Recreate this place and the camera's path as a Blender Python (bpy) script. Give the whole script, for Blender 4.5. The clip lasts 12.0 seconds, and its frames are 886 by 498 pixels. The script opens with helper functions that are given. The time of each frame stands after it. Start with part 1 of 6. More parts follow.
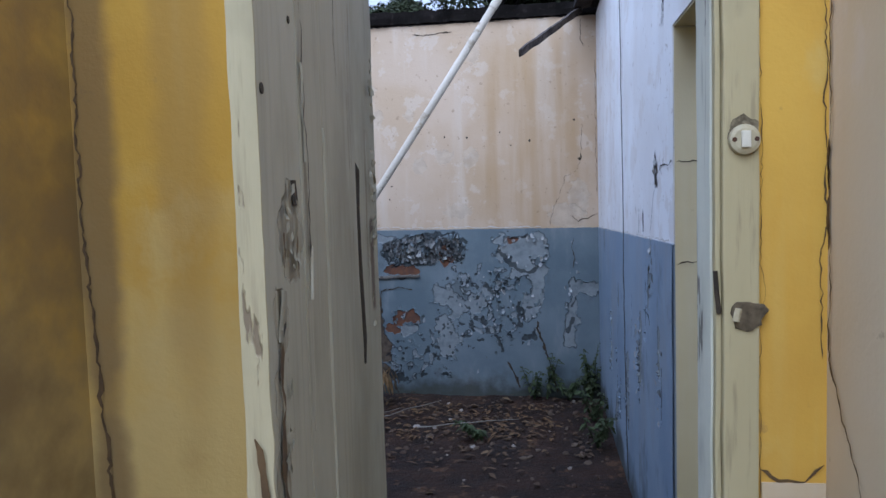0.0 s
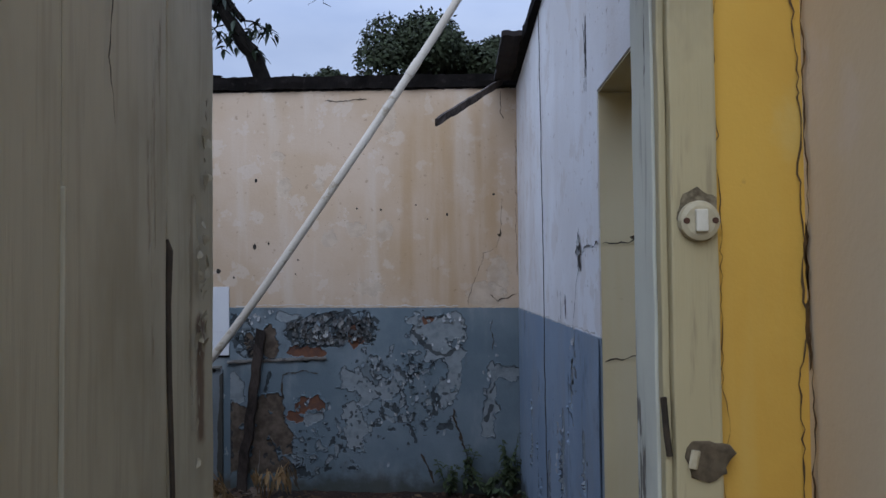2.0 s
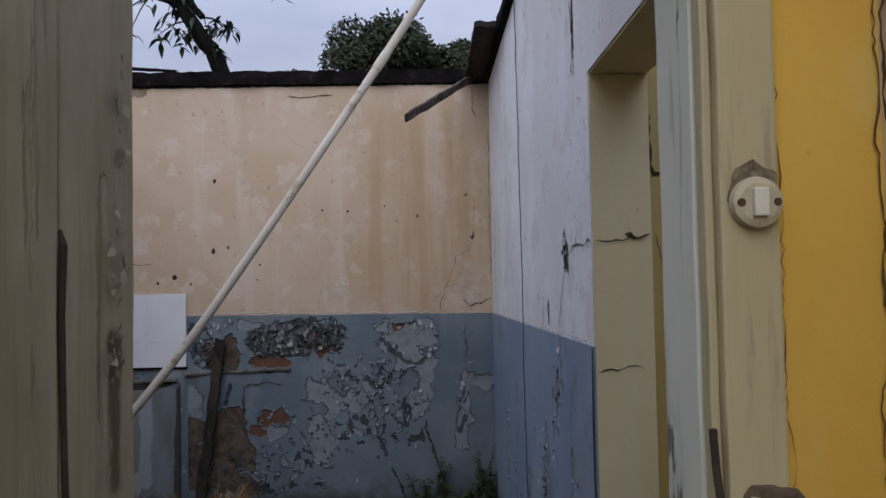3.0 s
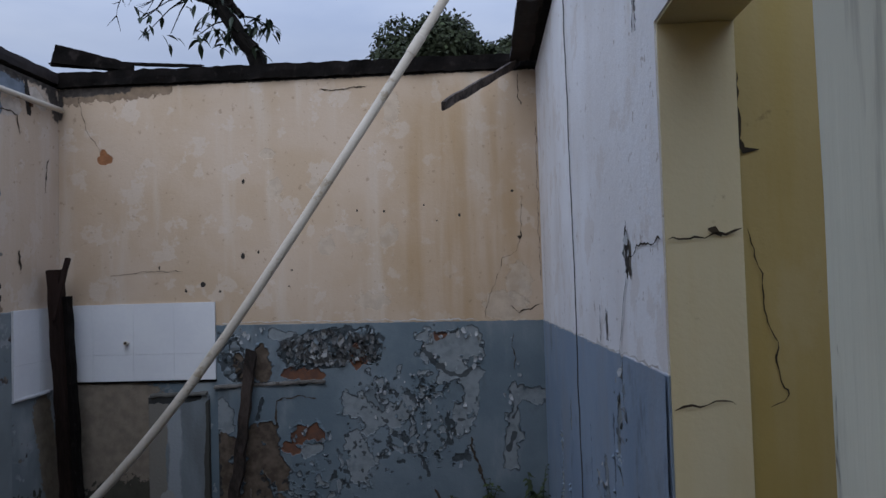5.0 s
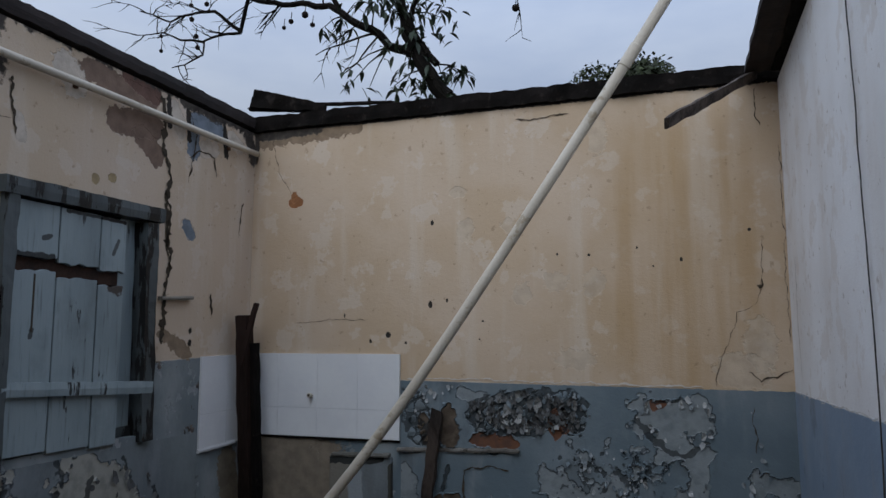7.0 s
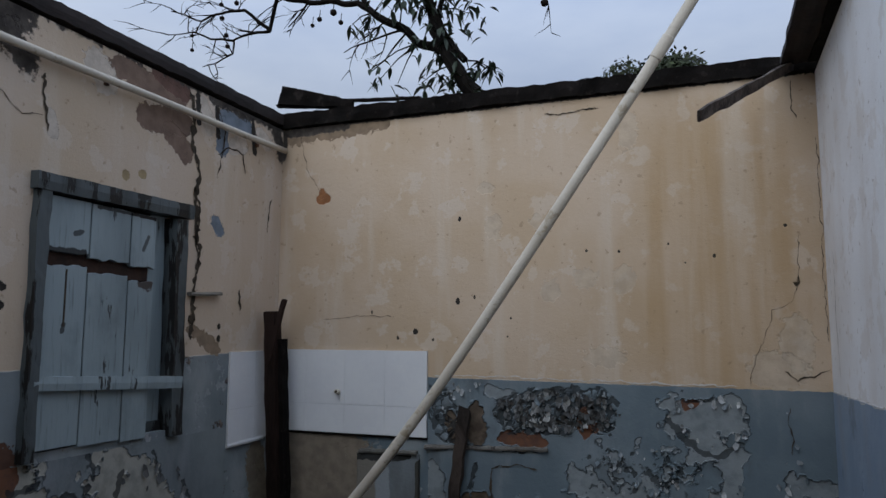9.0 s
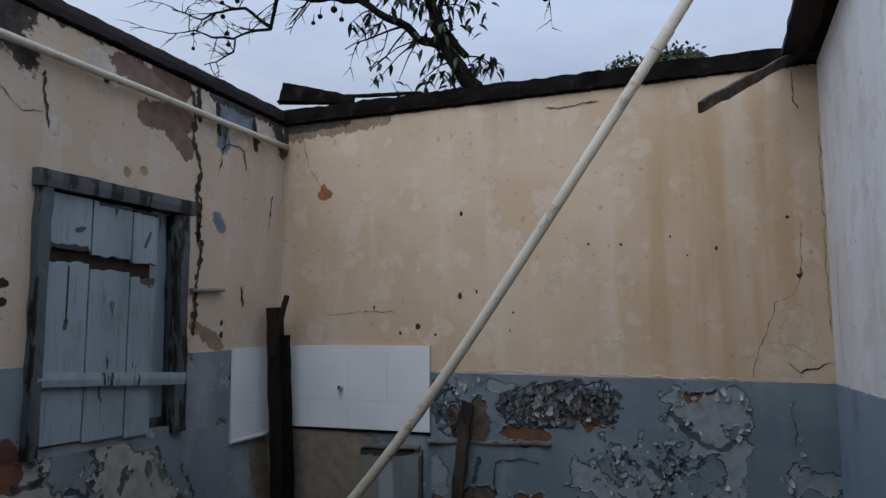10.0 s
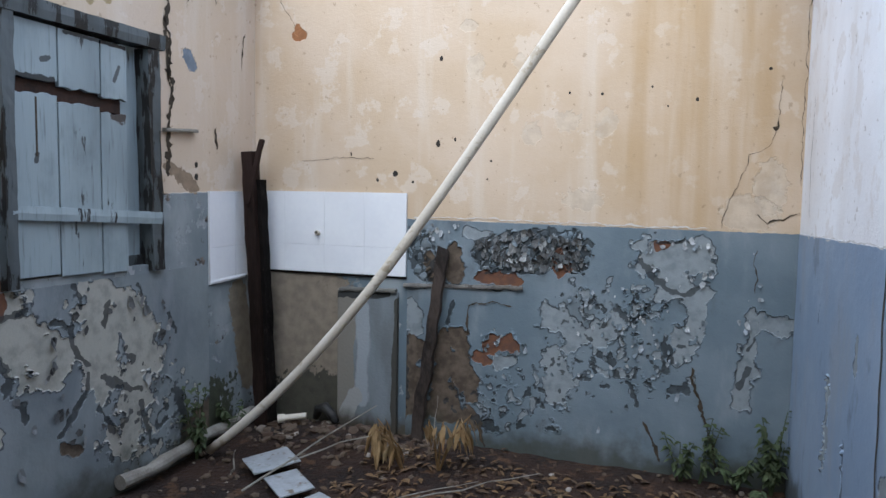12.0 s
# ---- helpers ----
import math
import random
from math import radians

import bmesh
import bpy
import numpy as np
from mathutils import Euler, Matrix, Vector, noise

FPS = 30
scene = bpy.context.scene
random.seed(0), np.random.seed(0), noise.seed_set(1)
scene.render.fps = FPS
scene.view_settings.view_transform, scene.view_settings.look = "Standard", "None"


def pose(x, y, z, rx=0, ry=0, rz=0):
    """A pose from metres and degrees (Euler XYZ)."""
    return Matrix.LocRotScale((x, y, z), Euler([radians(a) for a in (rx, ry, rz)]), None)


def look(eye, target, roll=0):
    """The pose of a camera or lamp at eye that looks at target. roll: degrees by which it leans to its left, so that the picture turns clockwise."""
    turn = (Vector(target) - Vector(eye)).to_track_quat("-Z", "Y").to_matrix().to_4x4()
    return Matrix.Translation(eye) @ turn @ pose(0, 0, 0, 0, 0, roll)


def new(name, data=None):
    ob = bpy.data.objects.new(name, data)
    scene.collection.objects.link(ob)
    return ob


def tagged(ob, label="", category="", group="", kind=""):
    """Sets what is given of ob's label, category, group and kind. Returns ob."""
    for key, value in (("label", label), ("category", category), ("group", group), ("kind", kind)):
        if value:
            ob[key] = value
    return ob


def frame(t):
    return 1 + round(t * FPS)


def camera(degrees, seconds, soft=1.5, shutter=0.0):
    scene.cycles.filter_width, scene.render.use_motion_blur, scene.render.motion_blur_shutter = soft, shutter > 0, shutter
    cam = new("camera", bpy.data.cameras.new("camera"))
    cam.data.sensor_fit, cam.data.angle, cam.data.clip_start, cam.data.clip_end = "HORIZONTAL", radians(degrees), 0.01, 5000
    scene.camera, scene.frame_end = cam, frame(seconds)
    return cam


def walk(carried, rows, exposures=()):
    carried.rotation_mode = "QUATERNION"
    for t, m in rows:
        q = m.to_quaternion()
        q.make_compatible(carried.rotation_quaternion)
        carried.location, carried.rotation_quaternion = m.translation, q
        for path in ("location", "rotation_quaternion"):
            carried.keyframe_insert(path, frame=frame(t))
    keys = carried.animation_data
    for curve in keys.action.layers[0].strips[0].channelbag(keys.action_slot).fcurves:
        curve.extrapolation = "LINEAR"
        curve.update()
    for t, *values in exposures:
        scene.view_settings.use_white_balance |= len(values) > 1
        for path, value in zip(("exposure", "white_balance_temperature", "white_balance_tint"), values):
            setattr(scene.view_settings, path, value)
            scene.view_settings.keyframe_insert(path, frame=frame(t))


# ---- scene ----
cam = camera(63.6, 12.0)
PATH = [
    (0, (0.405, -0.223, 1.512), (0.142, 1.755, 1.373), -1.7),
    (0.5, (0.513, -0.135, 1.529), (0.293, 1.849, 1.406), -2.9),
    (1, (0.532, -0.108, 1.543), (0.322, 1.879, 1.46), -2.8),
    (1.5, (0.504, -0.039, 1.537), (0.339, 1.954, 1.495), -2.4),
    (2, (0.457, 0.163, 1.541), (0.406, 2.161, 1.599), -0.6),
    (2.5, (0.425, 0.354, 1.543), (0.439, 2.353, 1.622), -0.8),
    (3, (0.432, 0.388, 1.534), (0.472, 2.387, 1.605), -1.1),
    (3.2, (0.433, 0.397, 1.535), (0.48, 2.396, 1.6), -1.0),
    (5, (0.491, 0.781, 1.55), (0.383, 2.777, 1.628), -1.7),
    (5.5, (0.447, 0.913, 1.528), (0.305, 2.907, 1.612), -1.8),
    (6, (0.403, 1.222, 1.527), (-0.125, 3.143, 1.699), -1.1),
    (6.5, (0.345, 1.313, 1.548), (-0.246, 3.208, 1.789), -0.7),
    (7, (0.345, 1.338, 1.547), (-0.279, 3.223, 1.785), -0.1),
    (9, (0.339, 1.368, 1.542), (-0.36, 3.228, 1.774), 0.2),
    (9.5, (0.341, 1.365, 1.54), (-0.365, 3.222, 1.773), -0.0),
    (10, (0.345, 1.373, 1.527), (-0.362, 3.23, 1.752), -0.2),
    (10.5, (0.35, 1.377, 1.498), (-0.344, 3.246, 1.648), 0.3),
    (11, (0.341, 1.373, 1.463), (-0.33, 3.257, 1.464), 0.8),
    (11.5, (0.311, 1.354, 1.454), (-0.325, 3.246, 1.33), 1.0),
    (12, (0.307, 1.356, 1.44), (-0.322, 3.248, 1.284), 1.0),
]
EXPOSURES = [(0.0, 0.88, 5550, 14), (0.5, 0.68, 5600, 13), (1.0, 0.33, 5650, 13), (1.5, 0.38, 5850, 13), (2.0, 0.15, 5850, 14), (2.5, 0.10, 6300, 18), (3.2, 0.13, 6600, 18), (5.0, -0.02, 6150, 14), (5.6, 0.1, 6250, 12), (6.5, -0.09, 6500, 10), (10.0, 0.0, 6500, 10), (10.6, 0.25, 6450, 10), (11.0, 0.4, 6450, 10), (11.5, 1.2, 6400, 10), (12.0, 1.35, 6400, 10)]
walk(cam, [(t, look(eye, target, roll)) for t, eye, target, roll in PATH], EXPOSURES)

# ---- light: overcast dusk sky over a roofless ruin ----
world = bpy.data.worlds.new("overcast_sky")
scene.world = world
world.use_nodes = True
wt = world.node_tree
wt.nodes.clear()
w_out = wt.nodes.new("ShaderNodeOutputWorld")
w_bg = wt.nodes.new("ShaderNodeBackground")
w_sky = wt.nodes.new("ShaderNodeTexSky")
w_sky.sky_type, w_sky.sun_disc = "NISHITA", False
w_sky.sun_elevation, w_sky.sun_rotation = radians(25), radians(200)
w_tc = wt.nodes.new("ShaderNodeTexCoord")
w_map = wt.nodes.new("ShaderNodeMapping")
w_map.inputs["Scale"].default_value = (1.5, 1.5, 4.5)
w_noise = wt.nodes.new("ShaderNodeTexNoise")
w_noise.inputs["Scale"].default_value, w_noise.inputs["Detail"].default_value = 1.6, 6
w_ramp = wt.nodes.new("ShaderNodeValToRGB")
w_ramp.color_ramp.elements[0].position, w_ramp.color_ramp.elements[0].color = 0.34, (4.6, 5.7, 8.0, 1)
w_ramp.color_ramp.elements[1].position, w_ramp.color_ramp.elements[1].color = 0.68, (7.0, 8.0, 9.8, 1)
w_mix = wt.nodes.new("ShaderNodeMix")
w_mix.data_type = "RGBA"
w_mix.inputs[0].default_value = 0.88
wt.links.new(w_tc.outputs["Generated"], w_map.inputs["Vector"])
wt.links.new(w_map.outputs["Vector"], w_noise.inputs["Vector"])
wt.links.new(w_noise.outputs["Fac"], w_ramp.inputs["Fac"])
wt.links.new(w_sky.outputs["Color"], w_mix.inputs[6])
wt.links.new(w_ramp.outputs["Color"], w_mix.inputs[7])
wt.links.new(w_mix.outputs[2], w_bg.inputs["Color"])
w_sep = wt.nodes.new("ShaderNodeSeparateXYZ")
w_el = wt.nodes.new("ShaderNodeMapRange")   # an overcast sky is about three times as bright overhead as low down
for k, v in enumerate((0.0, 0.30, 1.0, 1.0, 3.0)[1:], 1):
    w_el.inputs[k].default_value = v
w_mul = wt.nodes.new("ShaderNodeVectorMath")
w_mul.operation = "SCALE"
wt.links.new(w_tc.outputs["Generated"], w_sep.inputs[0])
wt.links.new(w_sep.outputs[2], w_el.inputs[0])
wt.links.new(w_mix.outputs[2], w_mul.inputs[0])
wt.links.new(w_el.outputs[0], w_mul.inputs["Scale"])
wt.links.new(w_mul.outputs[0], w_bg.inputs["Color"])
w_bg.inputs["Strength"].default_value = 0.074
wt.links.new(w_bg.outputs[0], w_out.inputs["Surface"])

sun = new("sun", bpy.data.lights.new("sun", "SUN"))
sun.data.energy, sun.data.angle, sun.data.color = 1.3, radians(60), (0.90, 0.96, 1.0)
sun.matrix_world = look((-1.6, -6, 7.4), (0, 4, 0))

# ---- plan, in metres ----
XL, XR, YF = -2.2, 0.858, 5.2           # kitchen: left wall, right wall, far wall
YD0, YD1 = 1.15, 1.28                   # wall with the door
XC0, XC1 = -0.54, 0.927                 # passage before the door
TOP = 2.83                              # wall tops
DOOR0, DOOR1, DOORH = 0.0, 0.80, 2.12   # rough door hole
OPEN0, OPEN1, OPENH = 1.42, 2.25, 2.06  # opening in the right wall


# ---- node helpers ----
class Nodes:
    """A small writer of node materials; values are sockets or plain numbers."""

    def __init__(self, name, rough=0.85, metal=0.0):
        self.mat = bpy.data.materials.new(name)
        self.mat.use_nodes = True
        self.t = self.mat.node_tree
        self.bsdf = self.t.nodes["Principled BSDF"]
        self.bsdf.inputs["Roughness"].default_value = rough
        self.bsdf.inputs["Metallic"].default_value = metal
        self.bsdf.inputs["Specular IOR Level"].default_value = 0.3
        geo = self.t.nodes.new("ShaderNodeNewGeometry")
        self.pos = geo.outputs["Position"]
        sep = self.t.nodes.new("ShaderNodeSeparateXYZ")
        self.t.links.new(self.pos, sep.inputs[0])
        self.x, self.y, self.z = sep.outputs
        self.island = geo.outputs["Random Per Island"]
        self.rand = self.t.nodes.new("ShaderNodeObjectInfo").outputs["Random"]

    def put(self, socket, value):
        if isinstance(value, bpy.types.NodeSocket):
            self.t.links.new(value, socket)
        else:
            if isinstance(value, tuple) and len(value) == 3 and socket.type == "RGBA":
                value = (*value, 1)
            socket.default_value = value

    def m(self, op, a, b=0.0, c=None):
        n = self.t.nodes.new("ShaderNodeMath")
        n.operation = op
        self.put(n.inputs[0], a)
        self.put(n.inputs[1], b)
        if c is not None:
            self.put(n.inputs[2], c)
        return n.outputs[0]

    def mix(self, f, a, b):
        n = self.t.nodes.new("ShaderNodeMix")
        n.data_type = "RGBA"
        self.put(n.inputs[0], f)
        self.put(n.inputs[6], a)
        self.put(n.inputs[7], b)
        return n.outputs[2]

    def step(self, v, a, b, lo=0.0, hi=1.0):
        n = self.t.nodes.new("ShaderNodeMapRange")
        n.interpolation_type = "SMOOTHSTEP"
        for i, w in enumerate((v, a, b, lo, hi)):
            self.put(n.inputs[i], w)
        return n.outputs[0]

    def noise(self, scale, detail=4, stretch=(1, 1, 1), rough=0.55, seed=0.0):
        mp = self.t.nodes.new("ShaderNodeMapping")
        mp.inputs["Scale"].default_value = stretch
        mp.inputs["Location"].default_value = (seed, seed * 0.7, -seed)
        self.t.links.new(self.pos, mp.inputs["Vector"])
        n = self.t.nodes.new("ShaderNodeTexNoise")
        n.inputs["Scale"].default_value = scale
        n.inputs["Detail"].default_value = detail
        n.inputs["Roughness"].default_value = rough
        self.t.links.new(mp.outputs[0], n.inputs["Vector"])
        return n.outputs["Fac"]

    def blob(self, u, w, cu, cw, ru, rw, ragged, soft=0.04):
        """1 inside a ragged spot round (cu, cw) of half sizes ru, rw; ragged: a noise socket about 0."""
        a = self.m("MULTIPLY", self.m("SUBTRACT", u, cu), 1.0 / ru)
        b = self.m("MULTIPLY", self.m("SUBTRACT", w, cw), 1.0 / rw)
        d = self.m("SQRT", self.m("ADD", self.m("MULTIPLY", a, a), self.m("MULTIPLY", b, b)))
        return self.step(self.m("ADD", d, ragged), 1 + soft, 1 - soft)

    def streak(self, u, w, u0, w0, u1, w1, r, ragged, soft=0.04):
        """1 inside a ragged stroke of half width r from (u0, w0) to (u1, w1)."""
        du, dw = u1 - u0, w1 - w0
        k = 1.0 / (du * du + dw * dw + 1e-6)
        a, b = self.m("SUBTRACT", u, u0), self.m("SUBTRACT", w, w0)
        t = self.m("ADD", self.m("MULTIPLY", a, du * k), self.m("MULTIPLY", b, dw * k))
        t = self.m("MINIMUM", self.m("MAXIMUM", t, 0.0), 1.0)
        a, b = self.m("SUBTRACT", a, self.m("MULTIPLY", t, du)), self.m("SUBTRACT", b, self.m("MULTIPLY", t, dw))
        d = self.m("SQRT", self.m("ADD", self.m("MULTIPLY", a, a), self.m("MULTIPLY", b, b)))
        return self.step(self.m("ADD", self.m("MULTIPLY", d, 1.0 / r), ragged), 1 + soft, 1 - soft)

    def done(self, colour, height=None, strength=0.4, dist=0.01, rough=None):
        self.put(self.bsdf.inputs["Base Color"], colour)
        if rough is not None:
            self.put(self.bsdf.inputs["Roughness"], rough)
        if height is not None:
            n = self.t.nodes.new("ShaderNodeBump")
            n.inputs["Strength"].default_value, n.inputs["Distance"].default_value = strength, dist
            self.t.links.new(height, n.inputs["Height"])
            self.t.links.new(n.outputs[0], self.bsdf.inputs["Normal"])
        return self.mat


def grainy(name, a, b, scale=6.0, fine=60.0, rough=0.85, bump=0.3, stretch=(1, 1, 1), metal=0.0, dirt=None, each=0.0, dist=0.004):
    """A worn surface: two colours mixed at two scales, with fine relief and, if given, a dirt colour in spots."""
    n = Nodes(name, rough, metal)
    big, small = n.noise(scale, 4, stretch), n.noise(fine, 3, stretch, 0.6, 3.0)
    f = n.step(n.m("ADD", n.m("MULTIPLY", big, 0.7), n.m("MULTIPLY", small, 0.3)), 0.36, 0.64)
    c = n.mix(f, a, b)
    if dirt:
        c = n.mix(n.step(n.noise(scale * 2.3, 5, stretch, 0.65, 9.0), 0.56, 0.66), c, dirt)
    if each:
        c = n.mix(n.m("MULTIPLY", n.rand, each), c, (a[0] * 0.45, a[1] * 0.45, a[2] * 0.45))
    h = n.m("ADD", n.m("MULTIPLY", big, 0.5), small)
    return n.done(c, h, bump, dist)


# ---- mesh helpers ----
def mesh_from(name, bm, material, parent=None, smooth=False):
    me = bpy.data.meshes.new(name)
    bmesh.ops.recalc_face_normals(bm, faces=bm.faces)
    bm.to_mesh(me)
    bm.free()
    me.materials.append(material)
    if smooth:
        for p in me.polygons:
            p.use_smooth = True
    ob = new(name, me)
    if parent:
        ob.parent = parent
    return ob


def part(name, bm, material, parent, label="", smooth=False):
    ob = mesh_from(name, bm, material, parent, smooth)
    return tagged(ob, label) if label else ob


def holder(name, label, category, at=(0, 0, 0), group="", kind=""):
    ob = new(name)
    ob.location = at
    ob.empty_display_size = 0.1
    return tagged(ob, label, category, group, kind)


def local(ob, parent):
    """Keep a child's world place under a holder that stands elsewhere."""
    ob.matrix_parent_inverse = Matrix.Translation(parent.location).inverted()
    return ob


def box(bm, x0, x1, y0, y1, z0, z1, bevel=0.0, m=None):
    r = bmesh.ops.create_cube(bm, size=1.0)
    for v in r["verts"]:
        v.co = Vector((x0 + (v.co.x + 0.5) * (x1 - x0), y0 + (v.co.y + 0.5) * (y1 - y0), z0 + (v.co.z + 0.5) * (z1 - z0)))
    vs = r["verts"]
    if bevel:
        es = list({e for v in vs for e in v.link_edges})
        r2 = bmesh.ops.bevel(bm, geom=es, offset=bevel, segments=2, affect="EDGES", profile=0.6)
        vs = list({v for f in r2["faces"] for v in f.verts} | {v for v in vs if v.is_valid})
    if m is not None:
        for v in vs:
            v.co = m @ v.co
    return vs


def one_box(*a, **k):
    bm = bmesh.new()
    box(bm, *a, **k)
    return bm


def rough_bar(a, b, wide, thick, up=(0, 0, 1), cuts=14, amp=0.006, seed=1, ragged=0.0, taper=1.0):
    """A weathered wooden bar from a to b, with worn, uneven edges and, if ragged, a splintered far end."""
    a, b = Vector(a), Vector(b)
    d = (b - a).normalized()
    side = d.cross(Vector(up)).normalized()
    over = side.cross(d)
    rng = random.Random(seed)
    bm = bmesh.new()
    rings = []
    prof = [(-1, -1), (0, -1), (1, -1), (1, 0), (1, 1), (0, 1), (-1, 1), (-1, 0)]
    for i in range(cuts + 1):
        t = i / cuts
        p = a.lerp(b, t)
        s = 1 + (taper - 1) * t
        ring = []
        for u, w in prof:
            q = p + side * (u * wide / 2 * s) + over * (w * thick / 2 * s)
            k = noise.noise(q * 9 + Vector((seed, 0, 0))) * amp * 1.6
            q += side * (k * (1 if u else 0) - (0.003 if u and w else 0) * u) + over * (noise.noise(q * 23) * amp * 0.7)
            if ragged and i == cuts:
                q += d * rng.uniform(-ragged, ragged * 0.3)
            ring.append(bm.verts.new(q))
        rings.append(ring)
    for r, s in zip(rings, rings[1:]):
        for i in range(8):
            bm.faces.new((r[i], r[(i + 1) % 8], s[(i + 1) % 8], s[i]))
    for r in (rings[0], rings[-1]):
        c = bm.verts.new(sum((v.co for v in r), Vector()) / 8)
        for i in range(8):
            bm.faces.new((r[i], r[(i + 1) % 8], c))
    return bm


def tube(points, radii, sides=10, bm=None, cap=True):
    """A round tube through points; radii: one number or one a point."""
    bm = bm or bmesh.new()
    pts = [Vector(p) for p in points]
    rr = [radii] * len(pts) if isinstance(radii, (int, float)) else radii
    rings = []
    ref = Vector((0.31, 0.52, 0.79))
    for i, p in enumerate(pts):
        d = (pts[min(i + 1, len(pts) - 1)] - pts[max(i - 1, 0)]).normalized()
        s = d.cross(ref)
        s = s.normalized() if s.length > 1e-4 else Vector((1, 0, 0))
        o = s.cross(d)
        rings.append([bm.verts.new(p + (s * math.cos(6.2832 * k / sides) + o * math.sin(6.2832 * k / sides)) * rr[i]) for k in range(sides)])
    for r, s in zip(rings, rings[1:]):
        for k in range(sides):
            bm.faces.new((r[k], r[(k + 1) % sides], s[(k + 1) % sides], s[k]))
    if cap:
        bm.faces.new(rings[0])
        bm.faces.new(rings[-1])
    return bm


# ---- materials ----
TAN, TAN2, PALE = (0.495, 0.385, 0.285), (0.455, 0.34, 0.23), (0.55, 0.475, 0.395)
BLUE, BLUE2, UNDER, CEMENT, BRICK = (0.105, 0.138, 0.158), (0.145, 0.178, 0.198), (0.205, 0.228, 0.236), (0.030, 0.026, 0.023), (0.10, 0.05, 0.032)


def kitchen_plaster(name, axis, dado, slope, upper, upper2, blue, blue2, peel, spots, warm=(), runs_in=0.5):
    """Old limewash over plaster with a peeling painted dado below the line dado + slope * u.
    spots: (colour, u, z, half width, half height, raggedness) or, for a stroke, (colour, u, z, u, z, half width, raggedness), laid one over another."""
    n = Nodes(name, 0.9)
    u, w = (n.x if axis == "x" else n.y), n.z
    rag = n.m("MULTIPLY", n.m("SUBTRACT", n.noise(9, 5, rough=0.62, seed=2.0), 0.5), 2.0)
    rag2 = n.m("MULTIPLY", n.m("SUBTRACT", n.noise(34, 4, rough=0.6, seed=4.0), 0.5), 2.0)
    rag3 = n.m("MULTIPLY", n.m("SUBTRACT", n.noise(75, 4, rough=0.6, seed=44.0), 0.5), 2.4)
    cloud, grit, fine = n.noise(1.7, 5, seed=1.0), n.noise(45, 4, rough=0.65), n.noise(150, 2)
    mottle = n.noise(16, 5, rough=0.6, seed=33.0)
    streak = n.noise(5.5, 4, (1, 1, 0.11), 0.55, 6.0)
    # limewash
    c = n.mix(n.step(cloud, 0.35, 0.65), upper, upper2)
    c = n.mix(n.m("MULTIPLY", n.step(streak, 0.5, 0.68), runs_in), c, PALE)
    c = n.mix(n.m("MULTIPLY", n.step(n.noise(5.0, 6, rough=0.62, seed=8.0), 0.555, 0.60), 0.36), c, (0.57, 0.50, 0.43))
    for cu, cw, ru, rw in warm:
        zone = n.blob(u, w, cu, cw, ru, rw, n.m("MULTIPLY", rag, 0.25), 0.35)
        runs = n.step(n.noise(9.0, 4, (1, 1, 0.07), 0.55, 31.0), 0.38, 0.62)
        c = n.mix(n.m("MULTIPLY", zone, n.m("ADD", 0.22, n.m("MULTIPLY", runs, 0.38))), c, (0.36, 0.23, 0.105))
    c = n.mix(n.m("MULTIPLY", n.step(n.noise(26, 4, rough=0.6, seed=40.0), 0.645, 0.69), 0.5), c, (0.24, 0.165, 0.10))
    h_up = n.m("ADD", n.m("MULTIPLY", cloud, 0.8), n.m("MULTIPLY", fine, 0.12))
    # dado paint with its undercoat and bare cement
    d = n.mix(n.step(cloud, 0.38, 0.62), blue, blue2)
    d = n.mix(n.m("MULTIPLY", n.step(n.noise(3.2, 5, (1, 1, 0.5), seed=12.0), 0.5, 0.7), 0.6), d, (0.30, 0.32, 0.32))
    patch = n.noise(6.5, 6, rough=0.63, seed=15.0)
    deep = n.noise(8.0, 6, rough=0.62, seed=21.0)
    p1 = n.step(n.m("ADD", patch, peel), 0.585, 0.6)
    p2 = n.step(n.m("ADD", deep, n.m("ADD", peel, -0.05)), 0.615, 0.63)
    d = n.mix(p1, d, n.mix(n.step(mottle, 0.35, 0.65), UNDER, (0.28, 0.295, 0.30)))
    d = n.mix(p2, d, n.mix(n.step(mottle, 0.35, 0.65), CEMENT, (0.17, 0.14, 0.115)))
    low = n.step(n.m("ADD", w, n.m("MULTIPLY", rag, 0.16)), 0.16, 0.02)
    d = n.mix(low, d, (0.07, 0.06, 0.045))
    h_low = n.m("SUBTRACT", n.m("MULTIPLY", cloud, 0.4), n.m("ADD", p1, n.m("MULTIPLY", p2, 1.4)))
    line = n.m("ADD", n.m("ADD", n.m("MULTIPLY", u, slope), dado), n.m("MULTIPLY", rag2, 0.006))
    below = n.step(n.m("SUBTRACT", w, line), 0.004, -0.004)
    c = n.mix(below, c, d)
    h = n.m("ADD", n.m("MULTIPLY", h_up, n.m("SUBTRACT", 1.0, below)), n.m("MULTIPLY", n.m("ADD", h_low, 1.2), below))
    for colour, *place, k in spots:
        small = min(place[2:4]) < 0.03 if len(place) == 4 else place[4] < 0.03
        torn = n.m("ADD", n.m("MULTIPLY", rag, k), n.m("MULTIPLY", rag3 if small else rag2, k * 1.1))
        soft = 0.22 if colour == SOIL_SHADE and not small else 0.05
        s = n.blob(u, w, *place, torn, soft) if len(place) == 4 else n.streak(u, w, *place, torn, soft)
        tone = tuple(v * (2.6 if colour == SOIL_SHADE and not small else 0.72) for v in colour)
        s = n.m("MULTIPLY", s, 0.5) if colour == SOFTP else s
